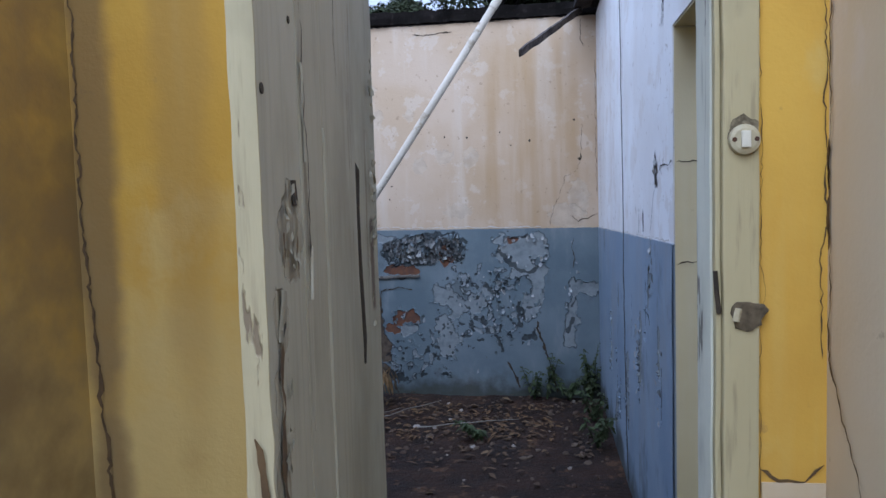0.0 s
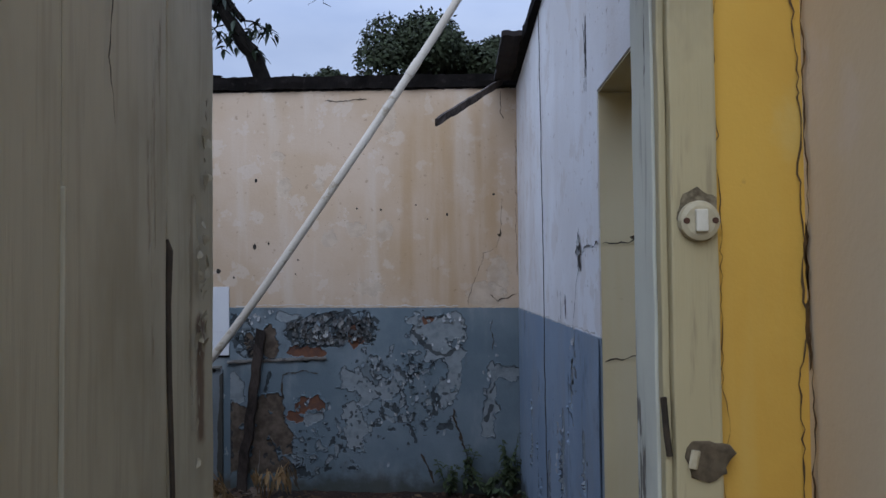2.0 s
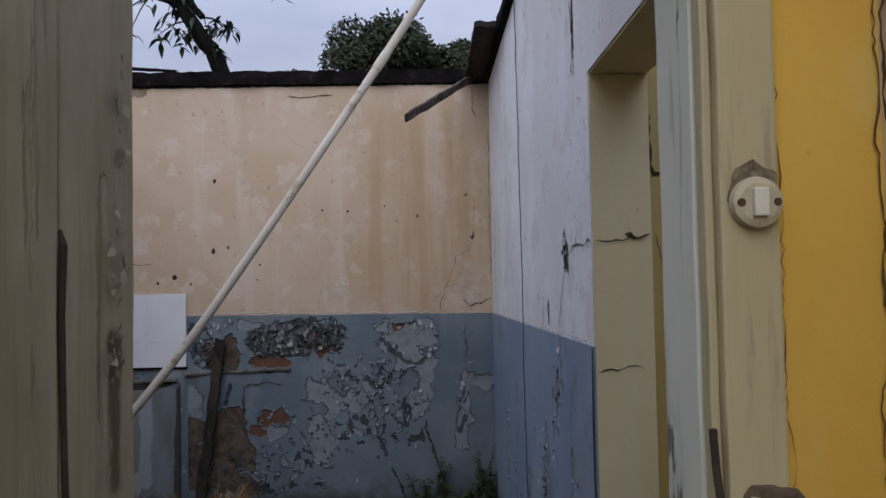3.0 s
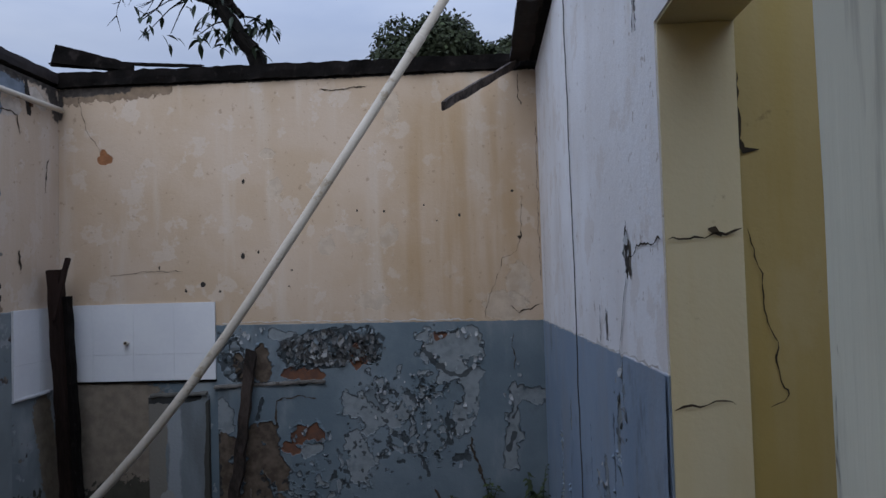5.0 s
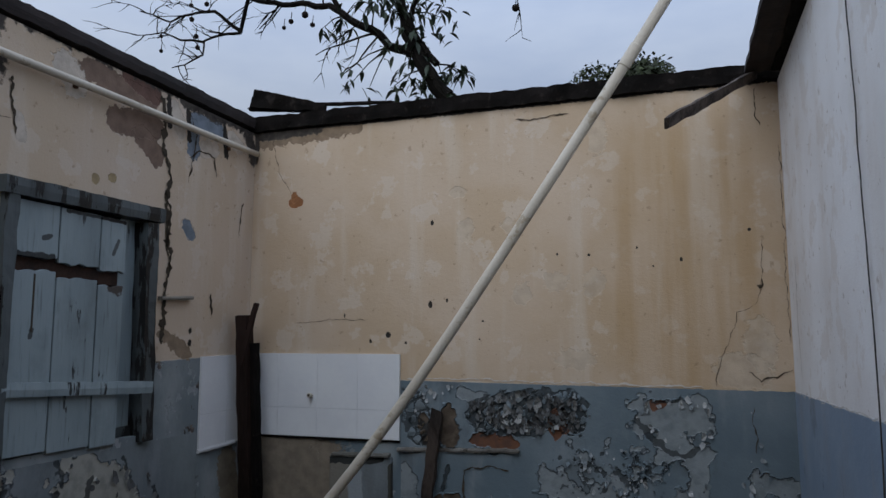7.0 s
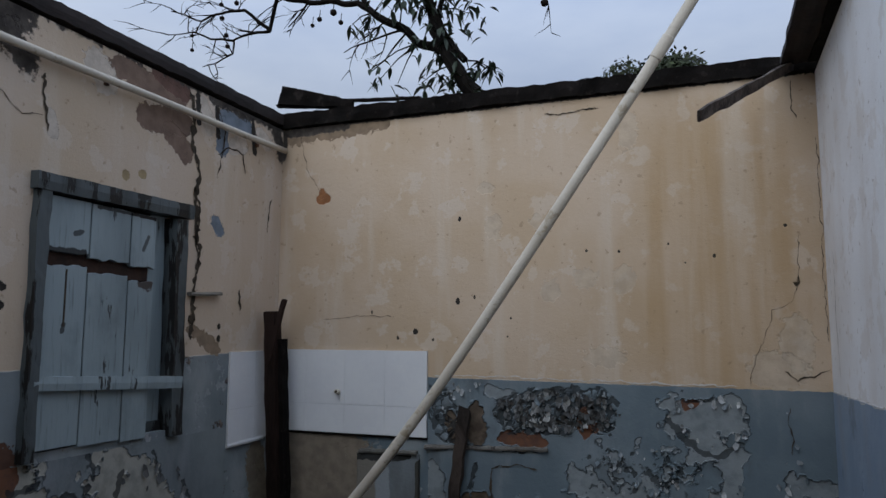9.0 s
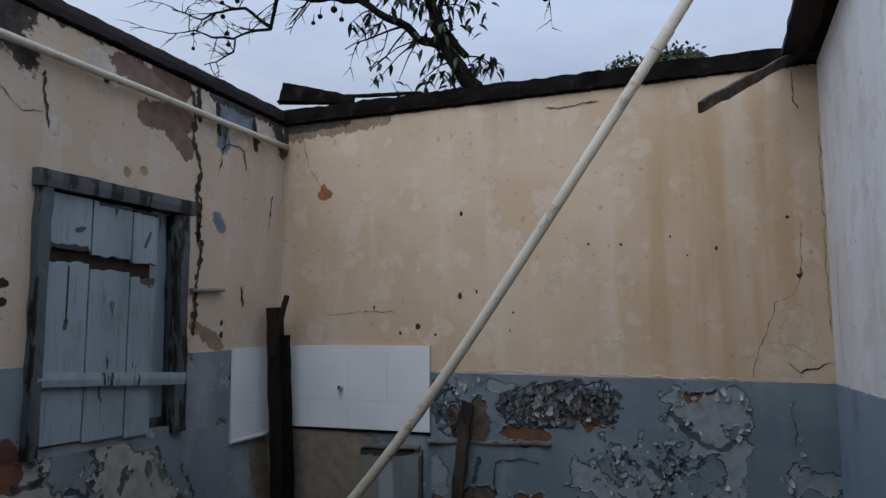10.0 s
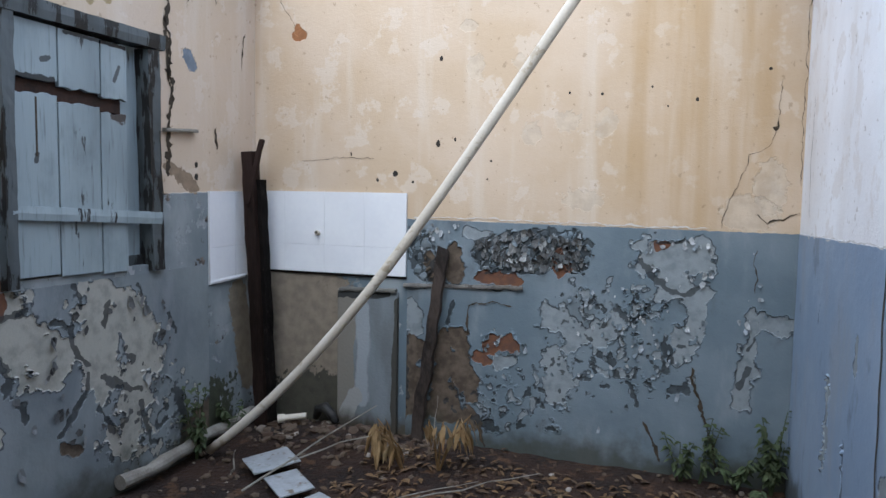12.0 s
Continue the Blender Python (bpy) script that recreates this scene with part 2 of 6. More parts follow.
        c = n.mix(s, c, n.mix(n.step(mottle, 0.3, 0.7), colour, tone))
        h = n.m("SUBTRACT", h, n.m("MULTIPLY", s, 0.8))
    return n.done(c, n.m("ADD", h, n.m("MULTIPLY", grit, 0.25)), 0.55, 0.012)


# Second colour: black stains, and small holes with their shade painted in.
SOFTP, SOIL_SHADE = (0.53, 0.44, 0.34), (0.030, 0.025, 0.021)
MAT_FAR = kitchen_plaster("plaster_far", "x", 1.275, -0.012, TAN, TAN2, BLUE, BLUE2, -0.01, [
    (SOFTP, -0.80, 2.13, 0.05, 0.06, 0.9), (SOFTP, -0.27, 1.83, 0.08, 0.05, 0.9), (SOFTP, -0.08, 1.82, 0.05, 0.07, 0.9),
    (SOFTP, -0.05, 2.63, 0.05, 0.12, 0.7), (SOFTP, -0.55, 2.15, 0.04, 0.05, 0.8), (SOFTP, -0.48, 1.77, 0.05, 0.06, 0.9),
    (SOFTP, -0.20, 1.42, 0.10, 0.05, 0.9), (SOFTP, 0.62, 1.36, 0.14, 0.09, 0.5), (SOFTP, -0.85, 2.36, 0.05, 0.03, 0.8),
    (SOFTP, 0.72, 1.50, 0.08, 0.13, 0.4),
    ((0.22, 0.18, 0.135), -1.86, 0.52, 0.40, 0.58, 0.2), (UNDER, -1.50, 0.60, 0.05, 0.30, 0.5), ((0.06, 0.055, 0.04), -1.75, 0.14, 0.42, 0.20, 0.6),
    (SOIL_SHADE, -0.999, 2.19, 0.010, 0.017, 0.5), (SOIL_SHADE, -1.011, 1.718, 0.013, 0.022, 0.5), (SOIL_SHADE, -0.91, 1.74, 0.007, 0.011, 0.5), (SOIL_SHADE, -1.27, 1.545, 0.015, 0.014, 0.7),
    (SOIL_SHADE, -1.38, 1.51, 0.008, 0.012, 0.6), (SOIL_SHADE, -1.16, 1.50, 0.007, 0.008, 0.6), (SOIL_SHADE, -0.70, 1.62, 0.007, 0.008, 0.6), (SOIL_SHADE, -0.28, 1.98, 0.006, 0.007, 0.5),
    (SOIL_SHADE, -0.11, 1.97, 0.007, 0.008, 0.5), (SOIL_SHADE, 0.36, 1.93, 0.007, 0.010, 0.5), (SOIL_SHADE, 0.69, 2.07, 0.009, 0.009, 0.5), (SOIL_SHADE, 0.14, 2.0, 0.005, 0.006, 0.5), (SOIL_SHADE, 0.22, 1.9, 0.005, 0.005, 0.5), (SOIL_SHADE, -0.72, 1.52, 0.005, 0.006, 0.5), (SOIL_SHADE, -1.55, 1.66, 0.005, 0.012, 0.4),
    ((0.25, 0.18, 0.12), -2.2, 2.77, -1.5, 2.82, 0.055, 0.9), (SOIL_SHADE, -2.2, 2.80, -1.75, 2.83, 0.035, 0.9), (SOIL_SHADE, -1.75, 2.835, 0.85, 2.835, 0.014, 0.9),
    (SOIL_SHADE, -2.2, 2.66, -2.19, 2.80, 0.03, 0.7),
    ((0.30, 0.13, 0.055), -1.895, 2.362, 0.05, 0.035, 0.3), ((0.30, 0.13, 0.055), -1.905, 2.395, 0.022, 0.035, 0.3),
], [(0.36, 1.90, 0.42, 0.85)])
BARE, OLDBLUE = (0.20, 0.135, 0.10), (0.17, 0.20, 0.235)
MAT_LEFT = kitchen_plaster("plaster_left", "y", 1.30, 0.026, (0.50, 0.40, 0.31), (0.475, 0.37, 0.265), (0.15, 0.175, 0.185), (0.20, 0.225, 0.235), 0.02, [
    (BARE, 3.84, 2.77, 4.24, 2.74, 0.065, 0.7), ((0.15, 0.085, 0.065), 4.08, 2.83, 4.28, 2.78, 0.05, 0.5), (BARE, 4.02, 2.58, 4.28, 2.62, 0.07, 0.45), (BARE, 4.20, 2.55, 4.30, 2.47, 0.06, 0.45),
    (PALE, 3.70, 2.74, 3.76, 2.68, 0.07, 0.6), (PALE, 4.42, 2.76, 4.48, 2.66, 0.055, 0.6), (PALE, 4.68, 2.60, 4.78, 2.62, 0.05, 0.6), (PALE, 3.495, 2.44, 3.51, 2.36, 0.026, 0.5), (PALE, 4.95, 2.74, 5.02, 2.70, 0.05, 0.6),
    (OLDBLUE, 4.62, 2.74, 4.82, 2.75, 0.06, 0.5), (OLDBLUE, 4.60, 2.70, 4.60, 2.57, 0.05, 0.5), (OLDBLUE, 4.57, 2.14, 4.60, 2.10, 0.04, 0.5),
    (SOIL_SHADE, 1.5, 2.80, 3.30, 2.80, 0.11, 0.9), (SOIL_SHADE, 3.28, 2.70, 3.36, 2.62, 0.06, 0.9), (SOIL_SHADE, 3.4, 2.86, 4.5, 2.85, 0.035, 0.9), (SOIL_SHADE, 4.5, 2.83, 5.2, 2.84, 0.045, 0.9), (SOIL_SHADE, 4.38, 2.80, 4.40, 2.66, 0.02, 0.8),
    (SOIL_SHADE, 4.54, 2.78, 4.56, 2.62, 0.016, 0.8), (SOIL_SHADE, 4.87, 2.80, 4.90, 2.62, 0.022, 0.8), (SOIL_SHADE, 5.12, 2.82, 5.19, 2.66, 0.05, 0.9), (SOIL_SHADE, 3.31, 1.71, 3.33, 1.71, 0.02, 0.6), (SOIL_SHADE, 3.31, 1.64, 3.33, 1.64, 0.018, 0.6),
    ((0.33, 0.25, 0.14), 3.912, 2.267, 0.026, 0.028, 0.3), ((0.33, 0.25, 0.14), 4.013, 2.291, 0.026, 0.022, 0.3), (SOIL_SHADE, 4.63, 1.57, 0.014, 0.018, 0.5), (SOIL_SHADE, 4.63, 1.505, 0.016, 0.02, 0.5), ((0.26, 0.19, 0.13), 4.40, 1.56, 4.62, 1.44, 0.035, 0.9),
    (BRICK, 3.38, 1.02, 0.07, 0.10, 0.7), ((0.05, 0.055, 0.035), 4.5, 0.16, 0.5, 0.22, 0.7), ((0.20, 0.165, 0.12), 5.0, 0.82, 5.12, 0.3, 0.09, 0.4),
])
WHITE, WHITE2 = (0.77, 0.765, 0.76), (0.69, 0.67, 0.65)
MAT_RIGHT = kitchen_plaster("plaster_right", "y", 1.39, -0.023, WHITE, WHITE2, (0.205, 0.265, 0.34), (0.25, 0.31, 0.38), -0.06, [
    (SOIL_SHADE, 2.62, 1.60, 0.022, 0.07, 0.5), (SOIL_SHADE, 2.42, 2.24, 0.014, 0.10, 0.8),
    ((0.10, 0.09, 0.08), 2.95, 1.39, 0.02, 0.05, 0.8), (UNDER, 3.4, 0.8, 0.05, 0.12, 1.0), (SOIL_SHADE, 4.6, 0.15, 0.5, 0.2, 0.8),
], (), 0.16)


def interior_plaster(name, a, b, worn, stain, marks=()):
    n = Nodes(name, 0.8)
    cloud, grit, patch = n.noise(1.9, 5, seed=3.0), n.noise(70, 3, rough=0.65), n.noise(3.3, 6, (1, 1, 0.6), 0.6, 11.0)
    runs = n.noise(6.0, 4, (1, 1, 0.08), 0.6, 5.0)
    c = n.mix(n.step(cloud, 0.36, 0.64), a, b)
    c = n.mix(n.m("MULTIPLY", n.step(runs, 0.5, 0.7), 0.45), c, worn)
    c = n.mix(n.m("MULTIPLY", n.step(patch, 0.57, 0.66), 0.55), c, worn)
    c = n.mix(n.m("MULTIPLY", n.step(n.noise(11, 5, rough=0.65, seed=17.0), 0.66, 0.74), 0.5), c, stain)
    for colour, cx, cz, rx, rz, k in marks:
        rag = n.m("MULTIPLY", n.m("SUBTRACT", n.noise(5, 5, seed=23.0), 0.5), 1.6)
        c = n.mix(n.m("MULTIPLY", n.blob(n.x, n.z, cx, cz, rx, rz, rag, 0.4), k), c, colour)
    h = n.m("ADD", n.m("MULTIPLY", cloud, 0.9), n.m("MULTIPLY", grit, 0.2))
    return n.done(c, h, 0.4, 0.01)


MAT_OCHRE = interior_plaster("plaster_ochre", (0.66, 0.40, 0.065), (0.58, 0.33, 0.05), (0.62, 0.45, 0.14), (0.30, 0.185, 0.07))
# Ochre with base tones lowered for the dimmer west side; brown marks are stains.
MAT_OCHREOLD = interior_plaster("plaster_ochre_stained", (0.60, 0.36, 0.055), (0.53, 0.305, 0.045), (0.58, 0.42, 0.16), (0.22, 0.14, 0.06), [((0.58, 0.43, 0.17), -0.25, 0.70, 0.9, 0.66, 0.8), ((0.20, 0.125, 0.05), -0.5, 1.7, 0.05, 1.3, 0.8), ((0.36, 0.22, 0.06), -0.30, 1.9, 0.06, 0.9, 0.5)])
MAT_BEIGE = interior_plaster("plaster_beige", (0.61, 0.495, 0.33), (0.57, 0.445, 0.275), (0.63, 0.53, 0.41), (0.25, 0.18, 0.12))
MAT_CREAM = interior_plaster("plaster_cream", (0.68, 0.59, 0.365), (0.63, 0.53, 0.31), (0.68, 0.62, 0.44), (0.22, 0.15, 0.08))
# Yellow paint darkened to carry the dimness of the side room.
MAT_YELLOWSHADE = interior_plaster("plaster_yellow_shaded", (0.46, 0.355, 0.13), (0.42, 0.31, 0.10), (0.48, 0.39, 0.20), (0.12, 0.08, 0.04))
MAT_OUTER = grainy("render_outer", (0.33, 0.29, 0.24), (0.24, 0.21, 0.17), 3.0, 50)


def flaked_paint(name, paint, paint2, wood, amount=0.0, stretch=(1, 1, 0.25), rough=0.6, bare=()):
    """Gloss paint that has cracked along the grain and come off in places down to grey wood."""
    n = Nodes(name, rough)
    big, grain = n.noise(7, 6, stretch, 0.62, 2.0), n.noise(60, 4, (stretch[0], stretch[1], stretch[2] * 0.3), 0.6, 7.0)
    off = n.step(n.m("ADD", n.m("ADD", big, n.m("MULTIPLY", grain, 0.2)), amount), 0.70, 0.72)
    c = n.mix(n.step(n.noise(3.0, 4, stretch, 0.5, 5.0), 0.4, 0.6), paint, paint2)
    c = n.mix(n.m("MULTIPLY", n.step(grain, 0.55, 0.72), 0.4), c, wood)
    grime = n.step(n.noise(4.2, 5, (1, 1, 0.6), 0.62, 19.0), 0.48, 0.70)
    c = n.mix(n.m("MULTIPLY", grime, 0.5), c, (paint[0] * 0.42, paint[1] * 0.42, paint[2] * 0.42))
    for colour, *place, k in bare:   # strokes in y and z where the paint has gone, darkened or stands for shade
        torn = n.m("MULTIPLY", n.m("SUBTRACT", n.noise(40, 5, rough=0.65, seed=6.0), 0.5), 2.4)
        c = n.mix(n.m("MULTIPLY", n.streak(n.y, n.z, *place, torn, 0.12), k), c, colour)
    c = n.mix(off, c, wood)
    c = n.mix(n.m("MULTIPLY", n.rand, 0.18), c, (paint[0] * 0.6, paint[1] * 0.6, paint[2] * 0.6))
    h = n.m("SUBTRACT", n.m("MULTIPLY", grain, 0.5), n.m("MULTIPLY", off, 1.0))
    return n.done(c, h, 0.5, 0.006)


MAT_LEAFEDGE = flaked_paint("door_edge_paint", (0.52, 0.45, 0.27), (0.47, 0.40, 0.235), (0.22, 0.165, 0.10), 0.02)
MAT_FRAME = flaked_paint("frame_paint", (0.50, 0.43, 0.25), (0.45, 0.38, 0.21), (0.15, 0.115, 0.07), -0.04)
MAT_FRAMEBLUE = flaked_paint("frame_blue_paint", (0.68, 0.67, 0.54), (0.60, 0.60, 0.49), (0.13, 0.11, 0.085), 0.0)
MAT_SHUTTER = flaked_paint("shutter_paint", (0.25, 0.30, 0.315), (0.185, 0.225, 0.24), (0.022, 0.022, 0.022), -0.005, bare=[
    ((0.012, 0.012, 0.012), 3.51, 1.872, 3.69, 1.875, 0.016, 1.0), ((0.02, 0.02, 0.02), 3.64, 1.955, 3.67, 1.965, 0.012, 0.9), ((0.04, 0.026, 0.02), 4.03, 1.775, 4.07, 1.765, 0.028, 0.95),
    # y 3.75 to 4.1: shadow under the frame head, painted on the planks
    ((0.012, 0.012, 0.012), 3.75, 2.09, 4.1, 2.085, 0.008, 1.0), ((0.02, 0.02, 0.02), 3.60, 1.54, 3.605, 1.57, 0.010, 0.9), ((0.03, 0.03, 0.03), 4.03, 1.93, 4.06, 1.99, 0.010, 0.8)])
MAT_OLDFRAME = flaked_paint("window_frame_wood", (0.078, 0.091, 0.095), (0.042, 0.049, 0.05), (0.010, 0.009, 0.008), 0.09)
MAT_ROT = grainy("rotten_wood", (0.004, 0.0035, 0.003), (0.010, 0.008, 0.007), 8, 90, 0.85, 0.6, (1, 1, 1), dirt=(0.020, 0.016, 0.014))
MAT_POST = grainy("dark_post_wood", (0.010, 0.0065, 0.005), (0.026, 0.016, 0.013), 6, 80, 0.7, 0.5, (1, 1, 0.15))
MAT_GREYWOOD = grainy("grey_wood", (0.22, 0.205, 0.175), (0.14, 0.125, 0.105), 9, 90, 0.85, 0.5)
MAT_PIPE = grainy("pvc_pipe", (0.54, 0.49, 0.41), (0.46, 0.41, 0.335), 5, 70, 0.5, 0.1, dirt=(0.34, 0.285, 0.21))
MAT_TILE = grainy("white_glazed_tile", (0.66, 0.66, 0.66), (0.62, 0.62, 0.63), 4, 40, 0.25, 0.05, each=0.06, dirt=None)
MAT_GROUT = grainy("grout", (0.64, 0.64, 0.64), (0.60, 0.60, 0.60), 20, 120)
MAT_EARTH = grainy("red_earth", (0.030, 0.015, 0.009), (0.013, 0.008, 0.006), 3.5, 40, 0.95, 0.9, dirt=(0.07, 0.036, 0.018), dist=0.02)
# Shade inside cracks, bores and screw holes, painted flat rather than cut in.
MAT_CRACK = grainy("crack_shadow_dirt", (0.035, 0.028, 0.02), (0.06, 0.045, 0.03), 20, 100, 0.95, 0.2)
MAT_IRON = grainy("rusty_iron", (0.06, 0.035, 0.025), (0.12, 0.06, 0.035), 30, 120, 0.7, 0.4, metal=0.4)
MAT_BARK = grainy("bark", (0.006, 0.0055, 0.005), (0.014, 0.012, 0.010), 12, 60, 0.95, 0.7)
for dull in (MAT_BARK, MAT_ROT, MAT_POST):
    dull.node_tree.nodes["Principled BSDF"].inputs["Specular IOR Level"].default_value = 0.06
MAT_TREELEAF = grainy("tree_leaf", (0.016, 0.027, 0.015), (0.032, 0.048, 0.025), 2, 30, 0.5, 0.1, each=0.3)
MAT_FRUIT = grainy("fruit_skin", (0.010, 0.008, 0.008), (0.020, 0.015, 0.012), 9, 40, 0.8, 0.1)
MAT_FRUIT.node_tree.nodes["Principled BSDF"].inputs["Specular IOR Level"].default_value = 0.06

# ---- structure ----
def wall(name, label, mat, *boxes):
    bm = bmesh.new()
    for b in boxes:
        box(bm, *b)
    return tagged(mesh_from(name, bm, mat), label, "wall", kind="structure")


T, PY = 0.16, 0.25
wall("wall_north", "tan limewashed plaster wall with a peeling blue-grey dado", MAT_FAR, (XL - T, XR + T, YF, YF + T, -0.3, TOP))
WY0, WY1, WZ0, WZ1 = 3.52, 4.33, 1.06, 2.14   # shutter hole
wall("wall_west", "tan plaster wall, cracked and peeling round a shuttered window", MAT_LEFT,
     (XL - T, XL, YD1, WY0, -0.3, TOP), (XL - T, XL, WY1, YF, -0.3, TOP), (XL - T, XL, WY0, WY1, -0.3, WZ0), (XL - T, XL, WY0, WY1, WZ1, TOP))
wall("wall_east", "white plastered wall with a blue dado and a doorless opening", MAT_RIGHT,
     (XR, XR + T, OPEN1, YF, -0.3, TOP), (XR, XR + T, YD1, OPEN0, -0.3, TOP), (XR, XR + T, OPEN0, OPEN1, OPENH, TOP))
bm = bmesh.new()
box(bm, XR + 0.004, XR + T - 0.002, OPEN1 - 0.006, OPEN1 - 0.001, 0, OPENH - 0.008)
box(bm, XR + 0.004, XR + T - 0.002, OPEN0, OPEN1 - 0.001, OPENH - 0.006, OPENH - 0.001)
tagged(mesh_from("reveal_plaster", bm, MAT_CREAM), "cream painted plaster lining the doorless opening", "plaster", kind="structure")
wall("wall_south_inner", "thin plastered wall round the doorway", MAT_OCHRE,
     (DOOR1, XC1, YD0, YD1, -0.3, TOP), (DOOR0, DOOR1, YD0, YD1, DOORH, TOP))
wall("wall_south_stained", "ochre plaster wall streaked with brown stains", MAT_OCHREOLD, (XC0, DOOR0, YD0, YD1, -0.3, TOP))
wall("wall_south_outer", "plain plastered wall beside the doorway", MAT_OUTER, (XL - T, XC0, YD0, YD1, -0.3, TOP))
wall("wall_passage_east", "beige plastered passage wall with a cracked corner", MAT_BEIGE, (XC1, XC1 + T, PY, YD1, -0.3, TOP))
# Runs on unseen to y -0.6 to keep the ochre in shade.
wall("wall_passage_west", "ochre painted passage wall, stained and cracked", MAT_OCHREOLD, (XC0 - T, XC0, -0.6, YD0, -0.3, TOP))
wall("wall_side_room_north", "dim yellow plaster wall of the side room", MAT_YELLOWSHADE, (XR + T, 3.4, OPEN1 + 0.012, OPEN1 + 0.16, -0.3, TOP))
wall("wall_side_room_east", "dim yellow plaster wall", MAT_YELLOWSHADE, (3.4, 3.4 + T, PY, OPEN1 + 0.16, -0.3, TOP))
wall("wall_side_room_south", "dim yellow plaster wall", MAT_YELLOWSHADE, (XC1 + T, 3.4, PY, PY + T, -0.3, TOP))
# Unseen slab, added to cut the sky falling into the side room.
bm = one_box(2.3, 3.4 + T, PY, OPEN1 + 0.16, TOP + 0.002, TOP + 0.08)
tagged(mesh_from("ceiling", bm, MAT_OUTER), "unseen slab added over the side room to dim it", "ceiling", kind="structure")
# the roofless front room that the walk starts from
wall("wall_front_room_south", "plain plastered wall of the roofless front room", MAT_BEIGE, (-3.0, 3.4 + T, -3.6 - T, -3.6, -0.3, TOP))
wall("wall_front_room_west", "plain plastered wall of the roofless front room", MAT_BEIGE, (-3.0 - T, -3.0, -3.6 - T, PY + T, -0.3, TOP))
wall("wall_front_room_east", "plain plastered wall of the roofless front room", MAT_BEIGE, (3.4, 3.4 + T, -3.6, PY, -0.3, TOP))
wall("wall_front_room_north", "plain plastered wall of the roofless front room", MAT_BEIGE, (-3.0, XC0 - T, PY, PY + T, -0.3, TOP))

# ---- ground: one sheet, uneven inside the ruin ----
def ground_z(x, y):
    r = max(abs(x + 0.6) - 3.5, abs(y - 2.2) - 5.5, 0.0)
    k = 1.0 / (1.0 + r)
    n1 = noise.noise(Vector((x * 1.3, y * 1.3, 0.3))) * 0.03 + noise.noise(Vector((x * 6, y * 6, 4))) * 0.012 + noise.noise(Vector((x * 19, y * 19, 8))) * 0.006
    heap = 0.06 * math.exp(-((x + 1.6) ** 2 / 0.5 + (y - 5.0) ** 2 / 0.12))
    return -0.015 + (n1 + heap) * k


bm = bmesh.new()
xs = [-900, -200, -60, -20, -8] + [-4 + 0.05 * i for i in range(141)] + [5, 9, 20, 60, 200, 900]
ys = [-900, -200, -60, -20, -8] + [-1.2 + 0.05 * i for i in range(136)] + [8, 12, 20, 60, 200, 900]
grid = [[bm.verts.new((x, y, ground_z(x, y))) for x in xs] for y in ys]
for r, s in zip(grid, grid[1:]):
    for i in range(len(xs) - 1):
        bm.faces.new((r[i], r[i + 1], s[i + 1], s[i]))
tagged(mesh_from("ground", bm, MAT_EARTH, smooth=True), "damp red earth floor with rubble and litter", "ground", kind="structure")


# ---- cracks and paint flakes on the walls ----
def crack(name, face, at, line, wide, mat=None, seed=1, label="dark open crack in the plaster"):
    """A jagged crack along line, points (u, z), on the wall plane x = at or y = at; face: 'x+' looks to +x and so on."""
    rng = random.Random(seed)
    pts = []
    for (a, b), (c, d) in zip(line, line[1:]):
        k = max(2, int(math.hypot(c - a, d - b) / 0.013))
        for i in range(k):
            t = i / k
            j = 0.0024 + wide * 0.16 if i else 0.0
            wander = Vector((a + (c - a) * t, b + (d - b) * t, seed * 1.7))
            sway = min(1.0, 4 * t * (1 - t)) * 0.018
            pts.append((wander.x + noise.noise(wander * 14) * sway + rng.uniform(-j, j), wander.y + noise.noise(wander * 14 + Vector((9, 9, 9))) * sway + rng.uniform(-j, j)))
    pts.append(line[-1])
    bm = bmesh.new()
    off = at + (0.0035 if face[1] == "+" else -0.0035)
    prev = None
    m = len(pts) - 1
    for i, (u, w) in enumerate(pts):
        u2, w2 = pts[min(i + 1, m)]
        u1, w1 = pts[max(i - 1, 0)]
        d = math.hypot(u2 - u1, w2 - w1) or 1
        nu, nw = -(w2 - w1) / d, (u2 - u1) / d
        hw = wide * 0.5 * (0.12 if i in (0, m) else (0.10 + 1.5 * abs(noise.noise(Vector((u * 19, w * 19, seed)))) + rng.uniform(0, 0.55)))
        pair = []
        for s in (-1, 1):
            p, q = u + nu * hw * s, w + nw * hw * s
            pair.append(bm.verts.new((off, p, q) if face[0] == "x" else (p, off, q)))
        if prev:
            bm.faces.new((prev[0], prev[1], pair[1], pair[0]))
        prev = pair
    return tagged(mesh_from(name, bm, mat or MAT_CRACK), label, "crack", kind="structure")


